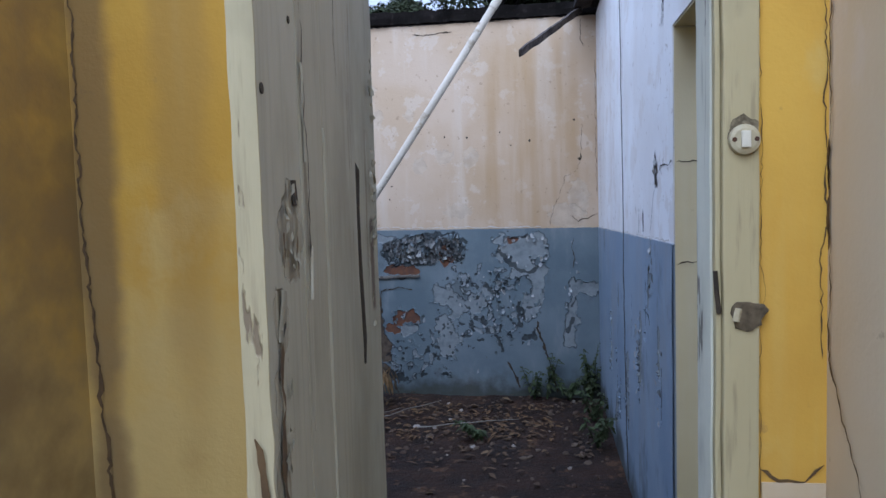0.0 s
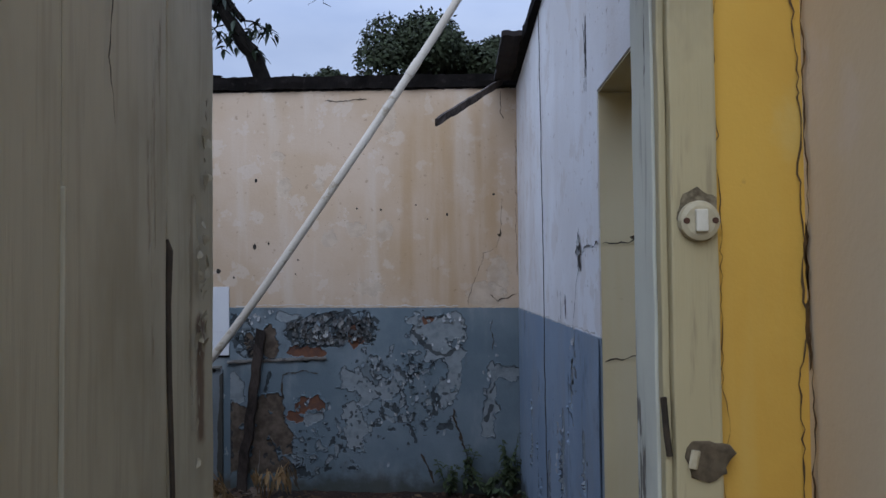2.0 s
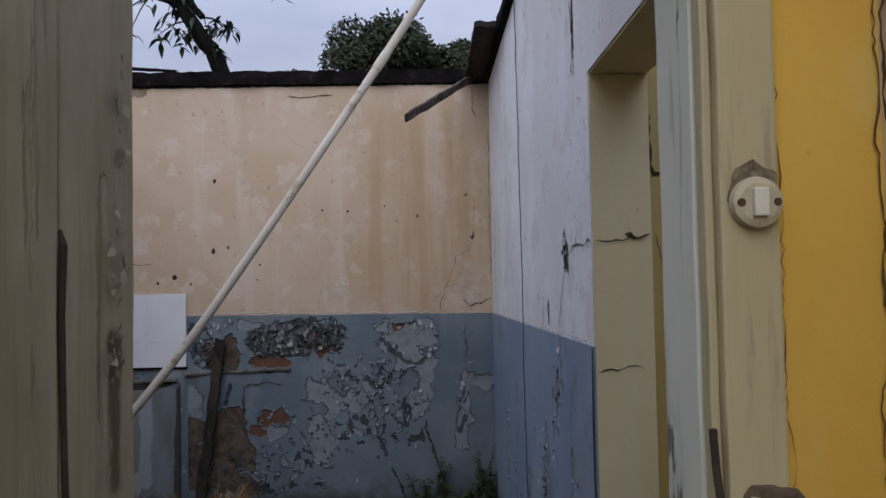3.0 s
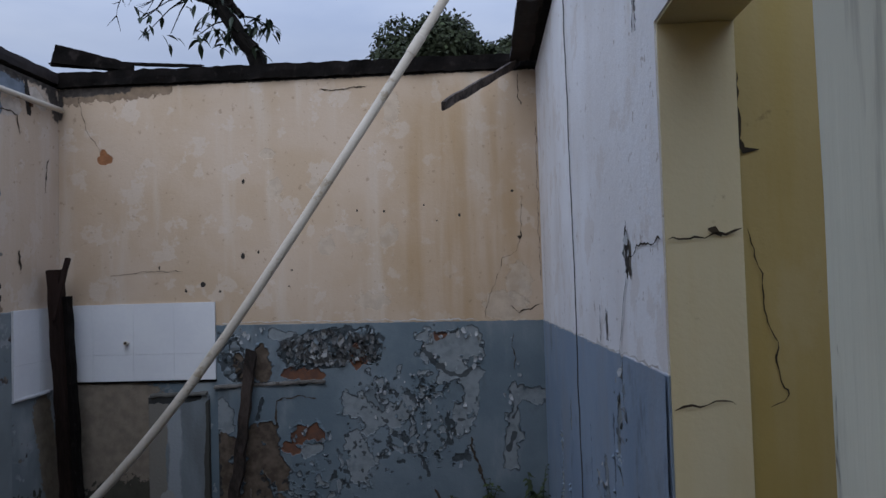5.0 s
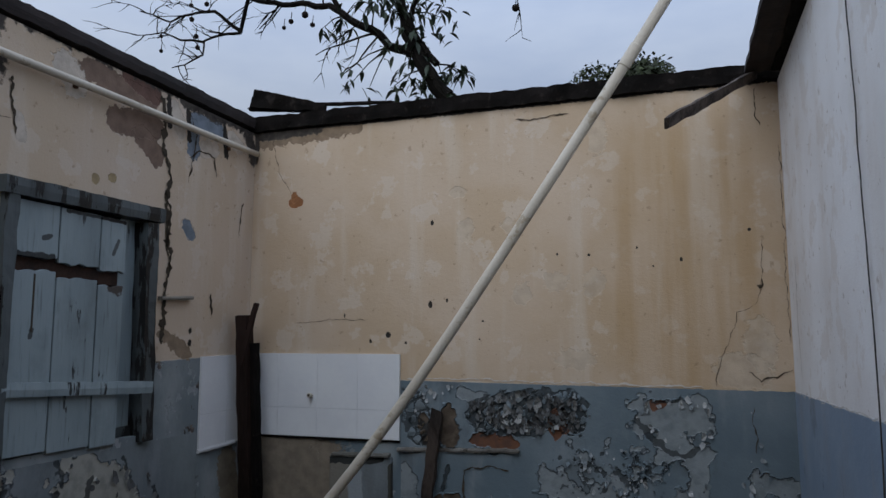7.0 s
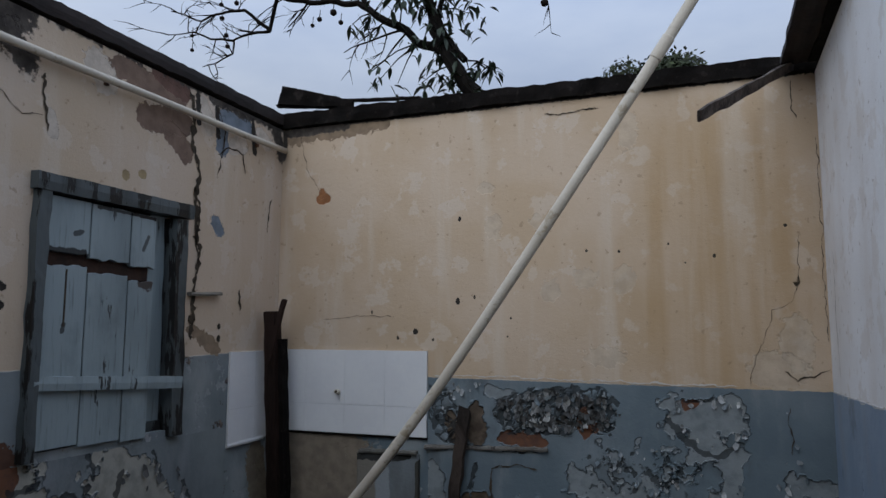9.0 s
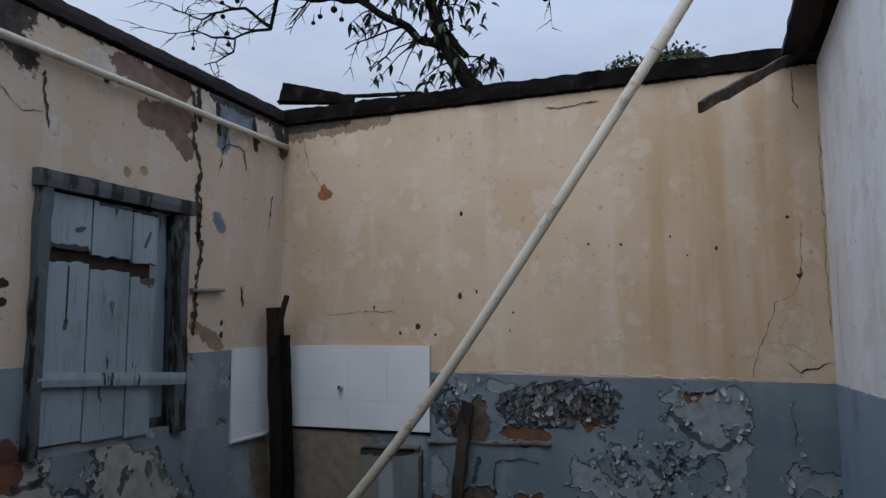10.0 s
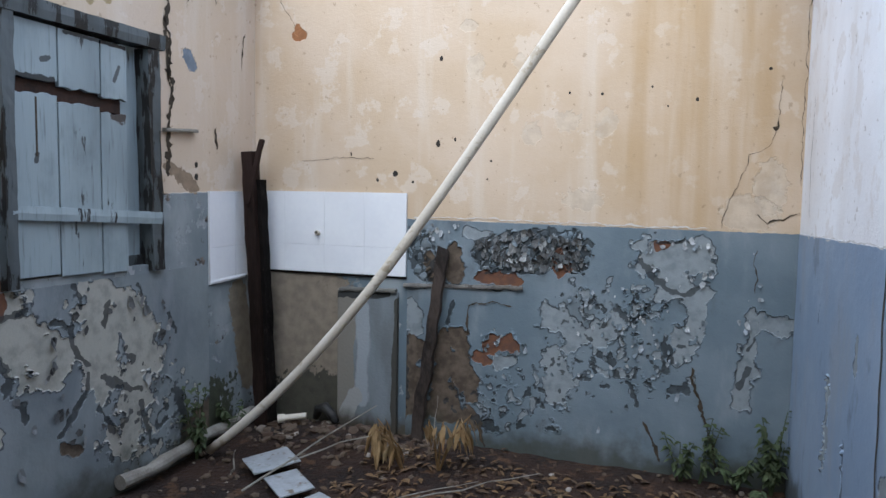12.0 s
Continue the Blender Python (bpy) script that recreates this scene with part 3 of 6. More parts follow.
def flakes(name, label, face, at, spots, count, size, mat, seed, curl=0.25):
    """Curled chips of old paint, standing off the wall, spread over spots (u, z, half width, half height, weight)."""
    rng = random.Random(seed)
    bm = bmesh.new()
    out = 1 if face[1] == "+" else -1
    weights = [s[4] for s in spots]
    for _ in range(count):
        cu, cw, ru, rw, _w = rng.choices(spots, weights)[0]
        a, r = rng.uniform(0, 6.2832), math.sqrt(rng.uniform(0.02, 1))
        u, w = cu + ru * r * math.cos(a), cw + rw * r * math.sin(a)
        if w < 0.05:
            continue
        s = size * rng.uniform(0.35, 1.0) ** 1.3
        k = rng.randint(5, 8)
        turn, tilt = rng.uniform(0, 6.28), rng.uniform(0, 6.28)
        rim = []
        for i in range(k):
            ang = turn + 6.2832 * i / k
            rr = s * rng.uniform(0.4, 1.0)
            du, dw = rr * math.cos(ang) * 0.85, rr * math.sin(ang) * 1.15
            lift = 0.004 + max(0.0, math.cos(ang - tilt)) * rr * curl * rng.uniform(0.6, 2.4)
            rim.append((u + du, at + out * lift, w + dw))
        mid = (u, at + out * 0.004, w)
        vs = [bm.verts.new((p[1], p[0], p[2]) if face[0] == "x" else p) for p in rim]
        c = bm.verts.new((mid[1], mid[0], mid[2]) if face[0] == "x" else mid)
        for i in range(k):
            bm.faces.new((vs[i], vs[(i + 1) % k], c))
    return tagged(mesh_from(name, bm, mat), label, "paint flakes", kind="stuff")


def flake_mat(name, a, b, c):
    n = Nodes(name, 0.75)
    col = n.mix(n.step(n.island, 0.35, 0.6), a, b)
    col = n.mix(n.step(n.island, 0.78, 0.9), col, c)
    return n.done(n.mix(n.m("MULTIPLY", n.noise(40, 4), 0.5), col, (0.12, 0.115, 0.11)), n.noise(90, 3), 0.3, 0.003)


MAT_FLAKE = flake_mat("paint_flake_blue", BLUE, (0.27, 0.30, 0.32), (0.46, 0.47, 0.46))
MAT_FLAKE2 = flake_mat("paint_flake_dark", (0.05, 0.052, 0.052), (0.13, 0.14, 0.145), (0.33, 0.335, 0.325))
MAT_FLAKE3 = flake_mat("paint_flake_pale", (0.36, 0.38, 0.39), (0.48, 0.49, 0.48), BLUE2)
flakes("paint_flakes", "dense curled flakes of old grey paint on the wall", "y-", YF - 0.008, [(-0.45, 1.13, 0.33, 0.10, 1)], 170, 0.034, MAT_FLAKE2, 3, 0.7)
flakes("paint_flakes", "curled blue-grey paint flakes on the peeling dado", "y-", YF - 0.006, [
    (-0.02, 0.83, 0.26, 0.13, 4), (0.05, 0.62, 0.30, 0.18, 2), (-0.6, 0.64, 0.14, 0.12, 1.5), (-0.05, 0.38, 0.4, 0.22, 1), (0.66, 0.95, 0.08, 0.22, 1.3), (0.30, 0.70, 0.14, 0.16, 1.5), (0.72, 0.78, 0.09, 0.07, 1)], 130, 0.024, MAT_FLAKE, 5, 0.7)
flakes("paint_flakes", "pale lifted paint round a bare white patch", "y-", YF - 0.006, [
    (0.16, 1.10, 0.05, 0.12, 2), (0.44, 1.08, 0.04, 0.15, 2), (0.30, 1.00, 0.16, 0.05, 2), (0.30, 1.20, 0.14, 0.03, 1), (0.41, 0.85, 0.04, 0.10, 1), (-1.07, 1.18, 0.06, 0.08, 2), (-0.95, 1.24, 0.10, 0.03, 1)], 50, 0.028, MAT_FLAKE3, 7, 0.6)
flakes("paint_flakes", "big peeling sheets of grey paint below the window", "x+", XL + 0.006, [
    (4.0, 0.85, 0.30, 0.06, 2), (4.35, 0.68, 0.06, 0.2, 2), (3.68, 0.6, 0.06, 0.28, 2), (3.9, 0.33, 0.25, 0.08, 2), (4.2, 0.35, 0.1, 0.15, 1), (3.5, 0.45, 0.2, 0.25, 1.5)], 50, 0.036, MAT_FLAKE2, 9, 0.4)
flakes("paint_flakes", "small lifted chips of blue and white paint", "x-", XR, [
    (2.75, 1.1, 0.10, 0.2, 2), (3.1, 0.75, 0.15, 0.22, 3), (2.55, 0.8, 0.1, 0.2, 1), (3.6, 0.5, 0.3, 0.3, 1.2), (2.6, 1.58, 0.03, 0.08, 0.6)], 70, 0.026, MAT_FLAKE3, 11, 0.35)

# ---- dados as real relief: paint skin with lifted lips, undercoat, cement and brick ----
def peel_mat(name, paint, paint2, bare=UNDER):
    """Paint, undercoat, brown plaster, brick, and mouldy marks with shade painted in, by the relief's own layers."""
    n = Nodes(name, 0.85)
    at = n.t.nodes.new("ShaderNodeAttribute")
    at.attribute_name = "layer"
    sep = n.t.nodes.new("ShaderNodeSeparateColor")
    n.t.links.new(at.outputs["Color"], sep.inputs[0])
    under, brown, brick = sep.outputs
    mould_shade = at.outputs["Alpha"]
    cloud, mottle, fine = n.noise(2.2, 5, seed=2.0), n.noise(17, 5, rough=0.62, seed=5.0), n.noise(90, 3, rough=0.6)
    jit = n.m("MULTIPLY", n.m("SUBTRACT", n.noise(60, 3, seed=8.0), 0.5), 0.35)
    c = n.mix(n.step(cloud, 0.36, 0.64), paint, paint2)
    c = n.mix(n.m("MULTIPLY", n.step(n.noise(5, 5, (1, 1, 0.35), 0.6, 3.0), 0.48, 0.68), 0.5), c, (0.23, 0.25, 0.26))
    c = n.mix(n.m("MULTIPLY", n.step(n.noise(3.6, 6, (1, 1, 0.6), 0.66, 27.0), 0.56, 0.66), 0.4), c, (0.075, 0.082, 0.085))
    # Rims: dirt and the shadow of lifted edges, coloured in round each patch.
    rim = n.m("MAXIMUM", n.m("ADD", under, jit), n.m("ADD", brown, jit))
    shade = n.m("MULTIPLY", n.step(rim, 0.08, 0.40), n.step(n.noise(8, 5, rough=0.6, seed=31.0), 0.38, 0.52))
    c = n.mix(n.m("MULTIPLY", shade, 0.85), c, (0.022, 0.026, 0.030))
    c = n.mix(n.step(n.m("ADD", under, jit), 0.44, 0.56), c, n.mix(n.step(mottle, 0.42, 0.70), bare, (bare[0] * 0.72, bare[1] * 0.74, bare[2] * 0.76)))
    c = n.mix(n.step(n.m("ADD", brown, jit), 0.44, 0.56), c, n.mix(n.step(mottle, 0.36, 0.66), (0.06, 0.043, 0.03), (0.115, 0.088, 0.064)))
    c = n.mix(n.step(n.m("ADD", brick, jit), 0.45, 0.56), c, n.mix(n.step(mottle, 0.4, 0.6), (0.14, 0.062, 0.034), (0.10, 0.05, 0.034)))
    c = n.mix(n.m("MULTIPLY", n.step(n.m("ADD", mould_shade, jit), 0.40, 0.62), 0.8), c, n.mix(n.step(mottle, 0.4, 0.62), (0.011, 0.013, 0.014), (0.034, 0.038, 0.040)))
    foul = n.step(n.m("ADD", n.z, n.m("MULTIPLY", n.m("SUBTRACT", n.noise(5, 5, seed=14.0), 0.5), 0.5)), 0.20, 0.0)
    c = n.mix(n.m("MULTIPLY", foul, 0.8), c, (0.04, 0.04, 0.026))
    return n.done(c, n.m("ADD", mottle, n.m("MULTIPLY", fine, 0.3)), 0.5, 0.006)


def relief(name, label, face, at, u0, u1, z1, slope, peels, browns, bricks, darks, plates, mat, seed, step=0.0065, chips=()):
    """The painted lower wall as a relief. peels, browns, bricks, darks: strokes (u, z, u, z, half width) of what has
    come off, gone black or, in darks, lies in painted shade; plates: where the skin has broken into tilted scales;
    chips: where small flakes are missing."""
    out = 1 if face[1] == "+" else -1
    nu, nz = int((u1 - u0) / step), int((z1 + 0.03) / step)
    us = [u0 + (u1 - u0) * i / nu for i in range(nu + 1)]
    tops = [z1 + slope * (u - u0) + 0.004 * noise.noise(Vector((u * 30, seed, 0))) for u in us]
    U = np.tile(np.array(us), (nz + 1, 1))
    Z = -0.03 + (np.array(tops)[None, :] + 0.03) * np.linspace(0, 1, nz + 1)[:, None]

    def wander(k):
        return np.array([[0.022 * noise.noise(Vector((u * 9, z * 9, seed + k))) + 0.013 * noise.noise(Vector((u * 24, z * 24, seed - k))) for u, z in zip(ru, rz)] for ru, rz in zip(U.tolist(), Z.tolist())])

    U1, Z1 = U + wander(1.3), Z + wander(7.7)

    def spread(strokes):
        best = np.full(U.shape, -1.0)
        for a, b, c, d, r in strokes:
            t = np.clip(((U1 - a) * (c - a) + (Z1 - b) * (d - b)) / ((c - a) ** 2 + (d - b) ** 2 + 1e-9), 0, 1)
            best = np.maximum(best, 1 - np.hypot(U1 - a - t * (c - a), Z1 - b - t * (d - b)) / r)
        return best

    fields = [spread(k) for k in (peels, browns, bricks, darks, plates, chips)]
    verts, cols = [], []
    for j in range(nz + 1):
        for i in range(nu + 1):
            u, z = float(U[j, i]), float(Z[j, i])
            fm, fc, fb, fd, fp, fk = (float(f[j, i]) for f in fields)
            q = Vector((u, seed * 3.7, z))
            n1 = noise.fractal(q * 13, 1.0, 2.1, 4)
            n2 = noise.noise(q * 45)
            m = 0.55 * fm + 0.40 * n1 + 0.12 * n2
            c = 0.55 * fc + 0.34 * noise.fractal(q * 10 + Vector((5, 0, 0)), 1.0, 2.1, 3) + 0.12 * n2
            b = 0.55 * fb + 0.30 * n1 + 0.12 * n2
            k = 0.55 * fd - 0.19 + 0.34 * noise.fractal(q * 24 + Vector((2, 3, 1)), 1.0, 2.1, 3) + 0.10 * n2
            if fk > -0.3:
                chip = 0.42 * noise.fractal(q * 23 + Vector((3, 7, 0)), 1.0, 2.1, 3) - 0.22 + 0.10 * fk
                k, m = max(k, chip), max(m, 0.42 * noise.fractal(q * 15 + Vector((8, 1, 4)), 1.0, 2.1, 3) - 0.22 + 0.08 * fk)
            lip = max(0.0, noise.noise(q * 5.5 + Vector((0, 9, 0))) * 1.1 + 0.18)
            h = 0.0055 + 0.003 * noise.noise(q * 3)
            top = max(m, c, b, k)
            if top > 0:
                h -= 0.004 * min(1, top / 0.03)
            elif top > -0.12:
                h += 0.026 * lip * (1 + top / 0.12) ** 2
            if c > 0 or b > 0:
                h -= 0.0015
            pl = fp + 0.25 * n1
            if pl > 0:
                site = Vector((u * 30 + n1 * 0.8, z * 21, seed))
                dist, pts = noise.voronoi(site)
                tilt = noise.cell_vector(pts[0] * 3.3)
                w = min(1, pl / 0.15)
                off = site - pts[0]
                h += w * (0.006 + 0.030 * (off.x * (tilt.x - 0.5) - abs(off.y) * 0.2 + off.y * (tilt.z - 0.3)))
                # Gaps between scales: their shadow is coloured in as well as cut.
                if (dist[1] - dist[0]) < 0.13 + 0.12 * tilt.x:
                    h = 0.001
                    k = max(k, 0.3 * w)
                elif tilt.y > 0.72:
                    m = max(m, 0.2 * w)
                elif tilt.y < 0.16:
                    k = max(k, 0.06 * w)
            p = at + out * max(h, 0.001)
            verts.append((p, u, z) if face[0] == "x" else (u, p, z))
            cols.append([min(max(v * 4 + 0.5, 0), 1) for v in (m, c, b, k)])
    w = nu + 1
    faces = [(j * w + i, j * w + i + 1, (j + 1) * w + i + 1, (j + 1) * w + i) for j in range(nz) for i in range(nu)]
    me = bpy.data.meshes.new(name)
    me.from_pydata(verts, [], faces)
    attr = me.attributes.new("layer", "FLOAT_COLOR", "POINT")
    attr.data.foreach_set("color", np.array(cols, dtype=np.float32).ravel())
    me.materials.append(mat)
    return tagged(new(name, me), label, "dado", kind="structure")


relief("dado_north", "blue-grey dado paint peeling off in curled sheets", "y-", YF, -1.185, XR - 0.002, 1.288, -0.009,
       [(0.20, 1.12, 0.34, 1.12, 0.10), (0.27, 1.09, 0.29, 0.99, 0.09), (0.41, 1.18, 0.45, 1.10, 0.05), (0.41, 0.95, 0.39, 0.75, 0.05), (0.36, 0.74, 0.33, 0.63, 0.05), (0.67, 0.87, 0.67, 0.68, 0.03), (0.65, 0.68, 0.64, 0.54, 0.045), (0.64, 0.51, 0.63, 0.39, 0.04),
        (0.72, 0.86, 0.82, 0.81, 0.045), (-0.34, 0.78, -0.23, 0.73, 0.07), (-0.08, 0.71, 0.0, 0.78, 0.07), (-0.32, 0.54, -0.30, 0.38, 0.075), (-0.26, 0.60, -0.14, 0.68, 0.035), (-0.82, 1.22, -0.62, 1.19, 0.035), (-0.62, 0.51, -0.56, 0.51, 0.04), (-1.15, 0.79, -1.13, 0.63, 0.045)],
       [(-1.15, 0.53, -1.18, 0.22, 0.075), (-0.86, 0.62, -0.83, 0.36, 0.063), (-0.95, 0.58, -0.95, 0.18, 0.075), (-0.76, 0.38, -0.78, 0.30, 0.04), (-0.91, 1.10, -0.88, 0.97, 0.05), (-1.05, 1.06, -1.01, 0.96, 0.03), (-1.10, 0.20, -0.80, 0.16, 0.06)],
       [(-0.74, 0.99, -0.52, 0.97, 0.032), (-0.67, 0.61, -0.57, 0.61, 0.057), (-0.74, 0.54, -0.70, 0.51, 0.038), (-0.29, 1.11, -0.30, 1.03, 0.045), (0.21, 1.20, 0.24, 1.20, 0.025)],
       # darks: mouldy lines, plus painted shade of curled edges and of the ledge
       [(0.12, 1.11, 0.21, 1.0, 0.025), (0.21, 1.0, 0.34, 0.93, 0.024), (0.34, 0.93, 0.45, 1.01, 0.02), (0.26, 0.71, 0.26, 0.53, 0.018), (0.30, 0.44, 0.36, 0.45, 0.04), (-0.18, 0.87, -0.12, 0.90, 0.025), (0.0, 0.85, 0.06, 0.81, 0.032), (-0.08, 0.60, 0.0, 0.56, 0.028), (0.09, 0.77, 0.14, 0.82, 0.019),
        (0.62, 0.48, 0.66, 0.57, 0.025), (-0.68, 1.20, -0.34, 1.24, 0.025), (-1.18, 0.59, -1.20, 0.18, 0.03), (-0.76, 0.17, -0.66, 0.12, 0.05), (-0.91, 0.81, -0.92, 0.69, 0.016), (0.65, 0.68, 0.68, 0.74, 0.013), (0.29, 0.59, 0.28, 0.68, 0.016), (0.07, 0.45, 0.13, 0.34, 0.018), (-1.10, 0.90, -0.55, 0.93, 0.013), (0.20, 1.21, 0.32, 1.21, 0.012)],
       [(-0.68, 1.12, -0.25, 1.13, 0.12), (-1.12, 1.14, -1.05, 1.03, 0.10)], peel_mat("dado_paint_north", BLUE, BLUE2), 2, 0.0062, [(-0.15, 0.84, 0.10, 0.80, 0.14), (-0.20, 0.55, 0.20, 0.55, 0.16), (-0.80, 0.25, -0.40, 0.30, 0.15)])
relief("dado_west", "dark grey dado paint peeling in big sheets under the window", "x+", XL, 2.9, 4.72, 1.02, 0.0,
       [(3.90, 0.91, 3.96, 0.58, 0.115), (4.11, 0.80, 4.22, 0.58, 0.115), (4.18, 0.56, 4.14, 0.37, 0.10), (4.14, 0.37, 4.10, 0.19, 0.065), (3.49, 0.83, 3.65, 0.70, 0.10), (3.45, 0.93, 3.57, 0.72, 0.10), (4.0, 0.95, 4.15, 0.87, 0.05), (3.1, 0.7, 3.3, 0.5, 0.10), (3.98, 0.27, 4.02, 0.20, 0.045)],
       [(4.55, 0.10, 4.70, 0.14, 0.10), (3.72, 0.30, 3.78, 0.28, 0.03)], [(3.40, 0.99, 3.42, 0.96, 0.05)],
       # darks: shadow lines of the curled sheets put into the colour, with mouldy spots
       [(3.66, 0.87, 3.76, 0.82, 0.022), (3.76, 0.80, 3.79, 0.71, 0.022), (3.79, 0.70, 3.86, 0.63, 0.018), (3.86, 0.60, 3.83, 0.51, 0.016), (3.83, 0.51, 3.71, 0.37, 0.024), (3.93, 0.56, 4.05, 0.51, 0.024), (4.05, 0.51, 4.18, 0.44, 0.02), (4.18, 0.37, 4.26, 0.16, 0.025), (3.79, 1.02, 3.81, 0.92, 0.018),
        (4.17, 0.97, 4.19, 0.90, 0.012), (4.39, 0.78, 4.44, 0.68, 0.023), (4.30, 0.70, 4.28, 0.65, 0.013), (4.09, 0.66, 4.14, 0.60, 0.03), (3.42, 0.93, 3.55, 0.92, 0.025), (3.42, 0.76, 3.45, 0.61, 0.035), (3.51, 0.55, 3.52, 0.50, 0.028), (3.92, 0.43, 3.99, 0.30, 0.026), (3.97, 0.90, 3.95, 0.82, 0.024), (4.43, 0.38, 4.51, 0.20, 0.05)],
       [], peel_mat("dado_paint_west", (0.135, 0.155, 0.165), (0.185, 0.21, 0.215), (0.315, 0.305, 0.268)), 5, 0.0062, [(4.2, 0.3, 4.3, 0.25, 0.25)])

crack("crack", "x+", XL, [(4.32, 2.80), (4.36, 2.66), (4.35, 2.52), (4.42, 2.38), (4.39, 2.26), (4.44, 1.95), (4.41, 1.72), (4.40, 1.50)], 0.038, seed=2)
crack("crack", "x+", XL, [(4.385, 2.30), (4.43, 2.18), (4.41, 2.03), (4.44, 1.88)], 0.02, seed=3)
crack("crack", "x+", XL, [(3.45, 2.60), (3.455, 2.48), (3.48, 2.36)], 0.014, seed=4)
crack("crack", "x+", XL, [(3.455, 2.42), (3.36, 2.40), (3.25, 2.47)], 0.005, seed=5)
crack("crack", "x+", XL, [(5.09, 2.36), (5.06, 2.26), (5.05, 2.14)], 0.012, seed=6)
crack("crack", "x+", XL, [(4.56, 2.52), (4.65, 2.58), (4.79, 2.57), (4.81, 2.46)], 0.012, seed=7)
crack("crack", "x+", XL, [(4.55, 2.78), (4.62, 2.66), (4.60, 2.54), (4.56, 2.38)], 0.012, seed=8)
crack("crack", "x+", XL, [(4.80, 1.78), (4.81, 1.66)], 0.022, seed=9, label="small gouge in the plaster")
crack("crack", "y-", YF, [(0.745, 2.02), (0.735, 1.90), (0.73, 1.80), (0.705, 1.70), (0.61, 1.655), (0.60, 1.58), (0.53, 1.42), (0.50, 1.29)], 0.0035, seed=11)
crack("crack", "y-", YF, [(0.735, 1.82), (0.725, 1.77)], 0.035, seed=12, label="small hole in the plaster")
crack("crack", "y-", YF, [(0.655, 1.36), (0.71, 1.315), (0.78, 1.335), (0.853, 1.375)], 0.007, seed=13)
crack("crack", "y-", YF, [(-0.50, 2.755), (-0.35, 2.75), (-0.20, 2.76)], 0.008, seed=14)
crack("crack", "y-", YF, [(0.75, 2.80), (0.745, 2.72), (0.765, 2.60)], 0.007, seed=15)
crack("crack", "y-", YF, [(-1.88, 1.62), (-1.75, 1.625), (-1.60, 1.64), (-1.40, 1.635)], 0.004, seed=16)
crack("crack", "y-", YF - 0.008, [(0.39, 0.57), (0.41, 0.46), (0.46, 0.31), (0.51, 0.16), (0.53, 0.02)], 0.02, seed=17)
crack("crack", "y-", YF - 0.008, [(0.16, 0.26), (0.21, 0.16), (0.25, 0.05)], 0.016, seed=18)
crack("crack", "y-", YF - 0.008, [(-0.81, 0.65), (-0.81, 0.81), (-0.68, 0.84), (-0.56, 0.82)], 0.010, seed=19)
crack("crack", "y-", YF - 0.008, [(-0.73, 0.16), (-0.72, 0.09), (-0.70, 0.01)], 0.022, seed=27)
crack("crack", "y-", YF - 0.008, [(0.67, 1.19), (0.67, 1.08), (0.67, 0.97)], 0.005, seed=28)
crack("crack", "y-", YF, [(-2.06, 2.78), (-2.05, 2.71), (-2.02, 2.56), (-1.92, 2.41)], 0.004, seed=29)
crack("crack", "y-", YF, [(0.846, 2.50), (0.848, 2.20), (0.846, 1.94), (0.850, 1.50)], 0.004, seed=30)
crack("crack", "x-", XR, [(2.577, 1.66), (2.60, 1.585), (2.70, 1.40), (2.846, 1.20), (3.02, 0.98), (3.232, 0.80), (3.4, 0.5)], 0.006, seed=21)
crack("crack", "x-", XR, [(2.58, 1.63), (2.56, 1.53)], 0.022, seed=22, label="small gouge in the plaster")
crack("crack", "x-", XR, [(2.58, 1.585), (2.45, 1.61), (2.312, 1.607), (2.251, 1.612)], 0.006, seed=23)
crack("crack", "x-", XR, [(2.45, 2.33), (2.42, 2.22), (2.44, 2.10)], 0.012, seed=24)
crack("crack", "x-", XR, [(4.95, 1.9), (4.98, 1.6), (4.94, 1.35)], 0.006, seed=25)
crack("crack", "x-", XR, [(3.05, 1.45), (3.06, 1.33)], 0.012, seed=26)
MAT_CHALK = grainy("chalky_paint_edge", (0.55, 0.52, 0.48), (0.45, 0.42, 0.38), 30, 120)
crack("paint_edge", "x-", XR - 0.003, [(2.3, 1.346), (3.0, 1.326), (3.9, 1.305), (4.7, 1.284), (5.15, 1.274)], 0.007, MAT_CHALK, seed=51, label="pale chalky edge above the dado")
crack("paint_edge", "y-", YF - 0.004, [(-1.15, 1.298), (-0.8, 1.302), (-0.4, 1.295), (0.0, 1.288), (0.45, 1.285)], 0.007, MAT_CHALK, seed=52, label="pale chalky edge above the dado")
crack("crack", "y-", OPEN1 - 0.007, [(0.866, 1.612), (0.91, 1.612), (0.957, 1.622), (1.012, 1.63)], 0.006, seed=31)
crack("crack", "y-", OPEN1 - 0.007, [(0.945, 1.63), (0.972, 1.615)], 0.028, seed=32, label="knocked hole in the reveal")
crack("crack", "y-", OPEN1 - 0.007, [(0.866, 1.27), (0.90, 1.28), (0.986, 1.279)], 0.005, seed=33)
crack("crack", "y-", OPEN1 + 0.012, [(1.03, 1.63), (1.036, 1.60), (1.06, 1.452), (1.075, 1.36), (1.097, 1.294), (1.06, 1.27)], 0.0035, seed=34)
crack("crack", "y-", OPEN1 + 0.012, [(1.023, 1.95), (1.026, 1.80), (1.06, 1.79)], 0.012, seed=35)
MAT_BROWN = grainy("brown_dirt", (0.13, 0.08, 0.035), (0.08, 0.05, 0.025), 20, 90, 0.95, 0.2)
crack("crack", "y-", YD0, [(0.921, 2.3), (0.917, 1.85), (0.922, 1.60), (0.918, 1.2)], 0.003, MAT_BROWN, seed=41)
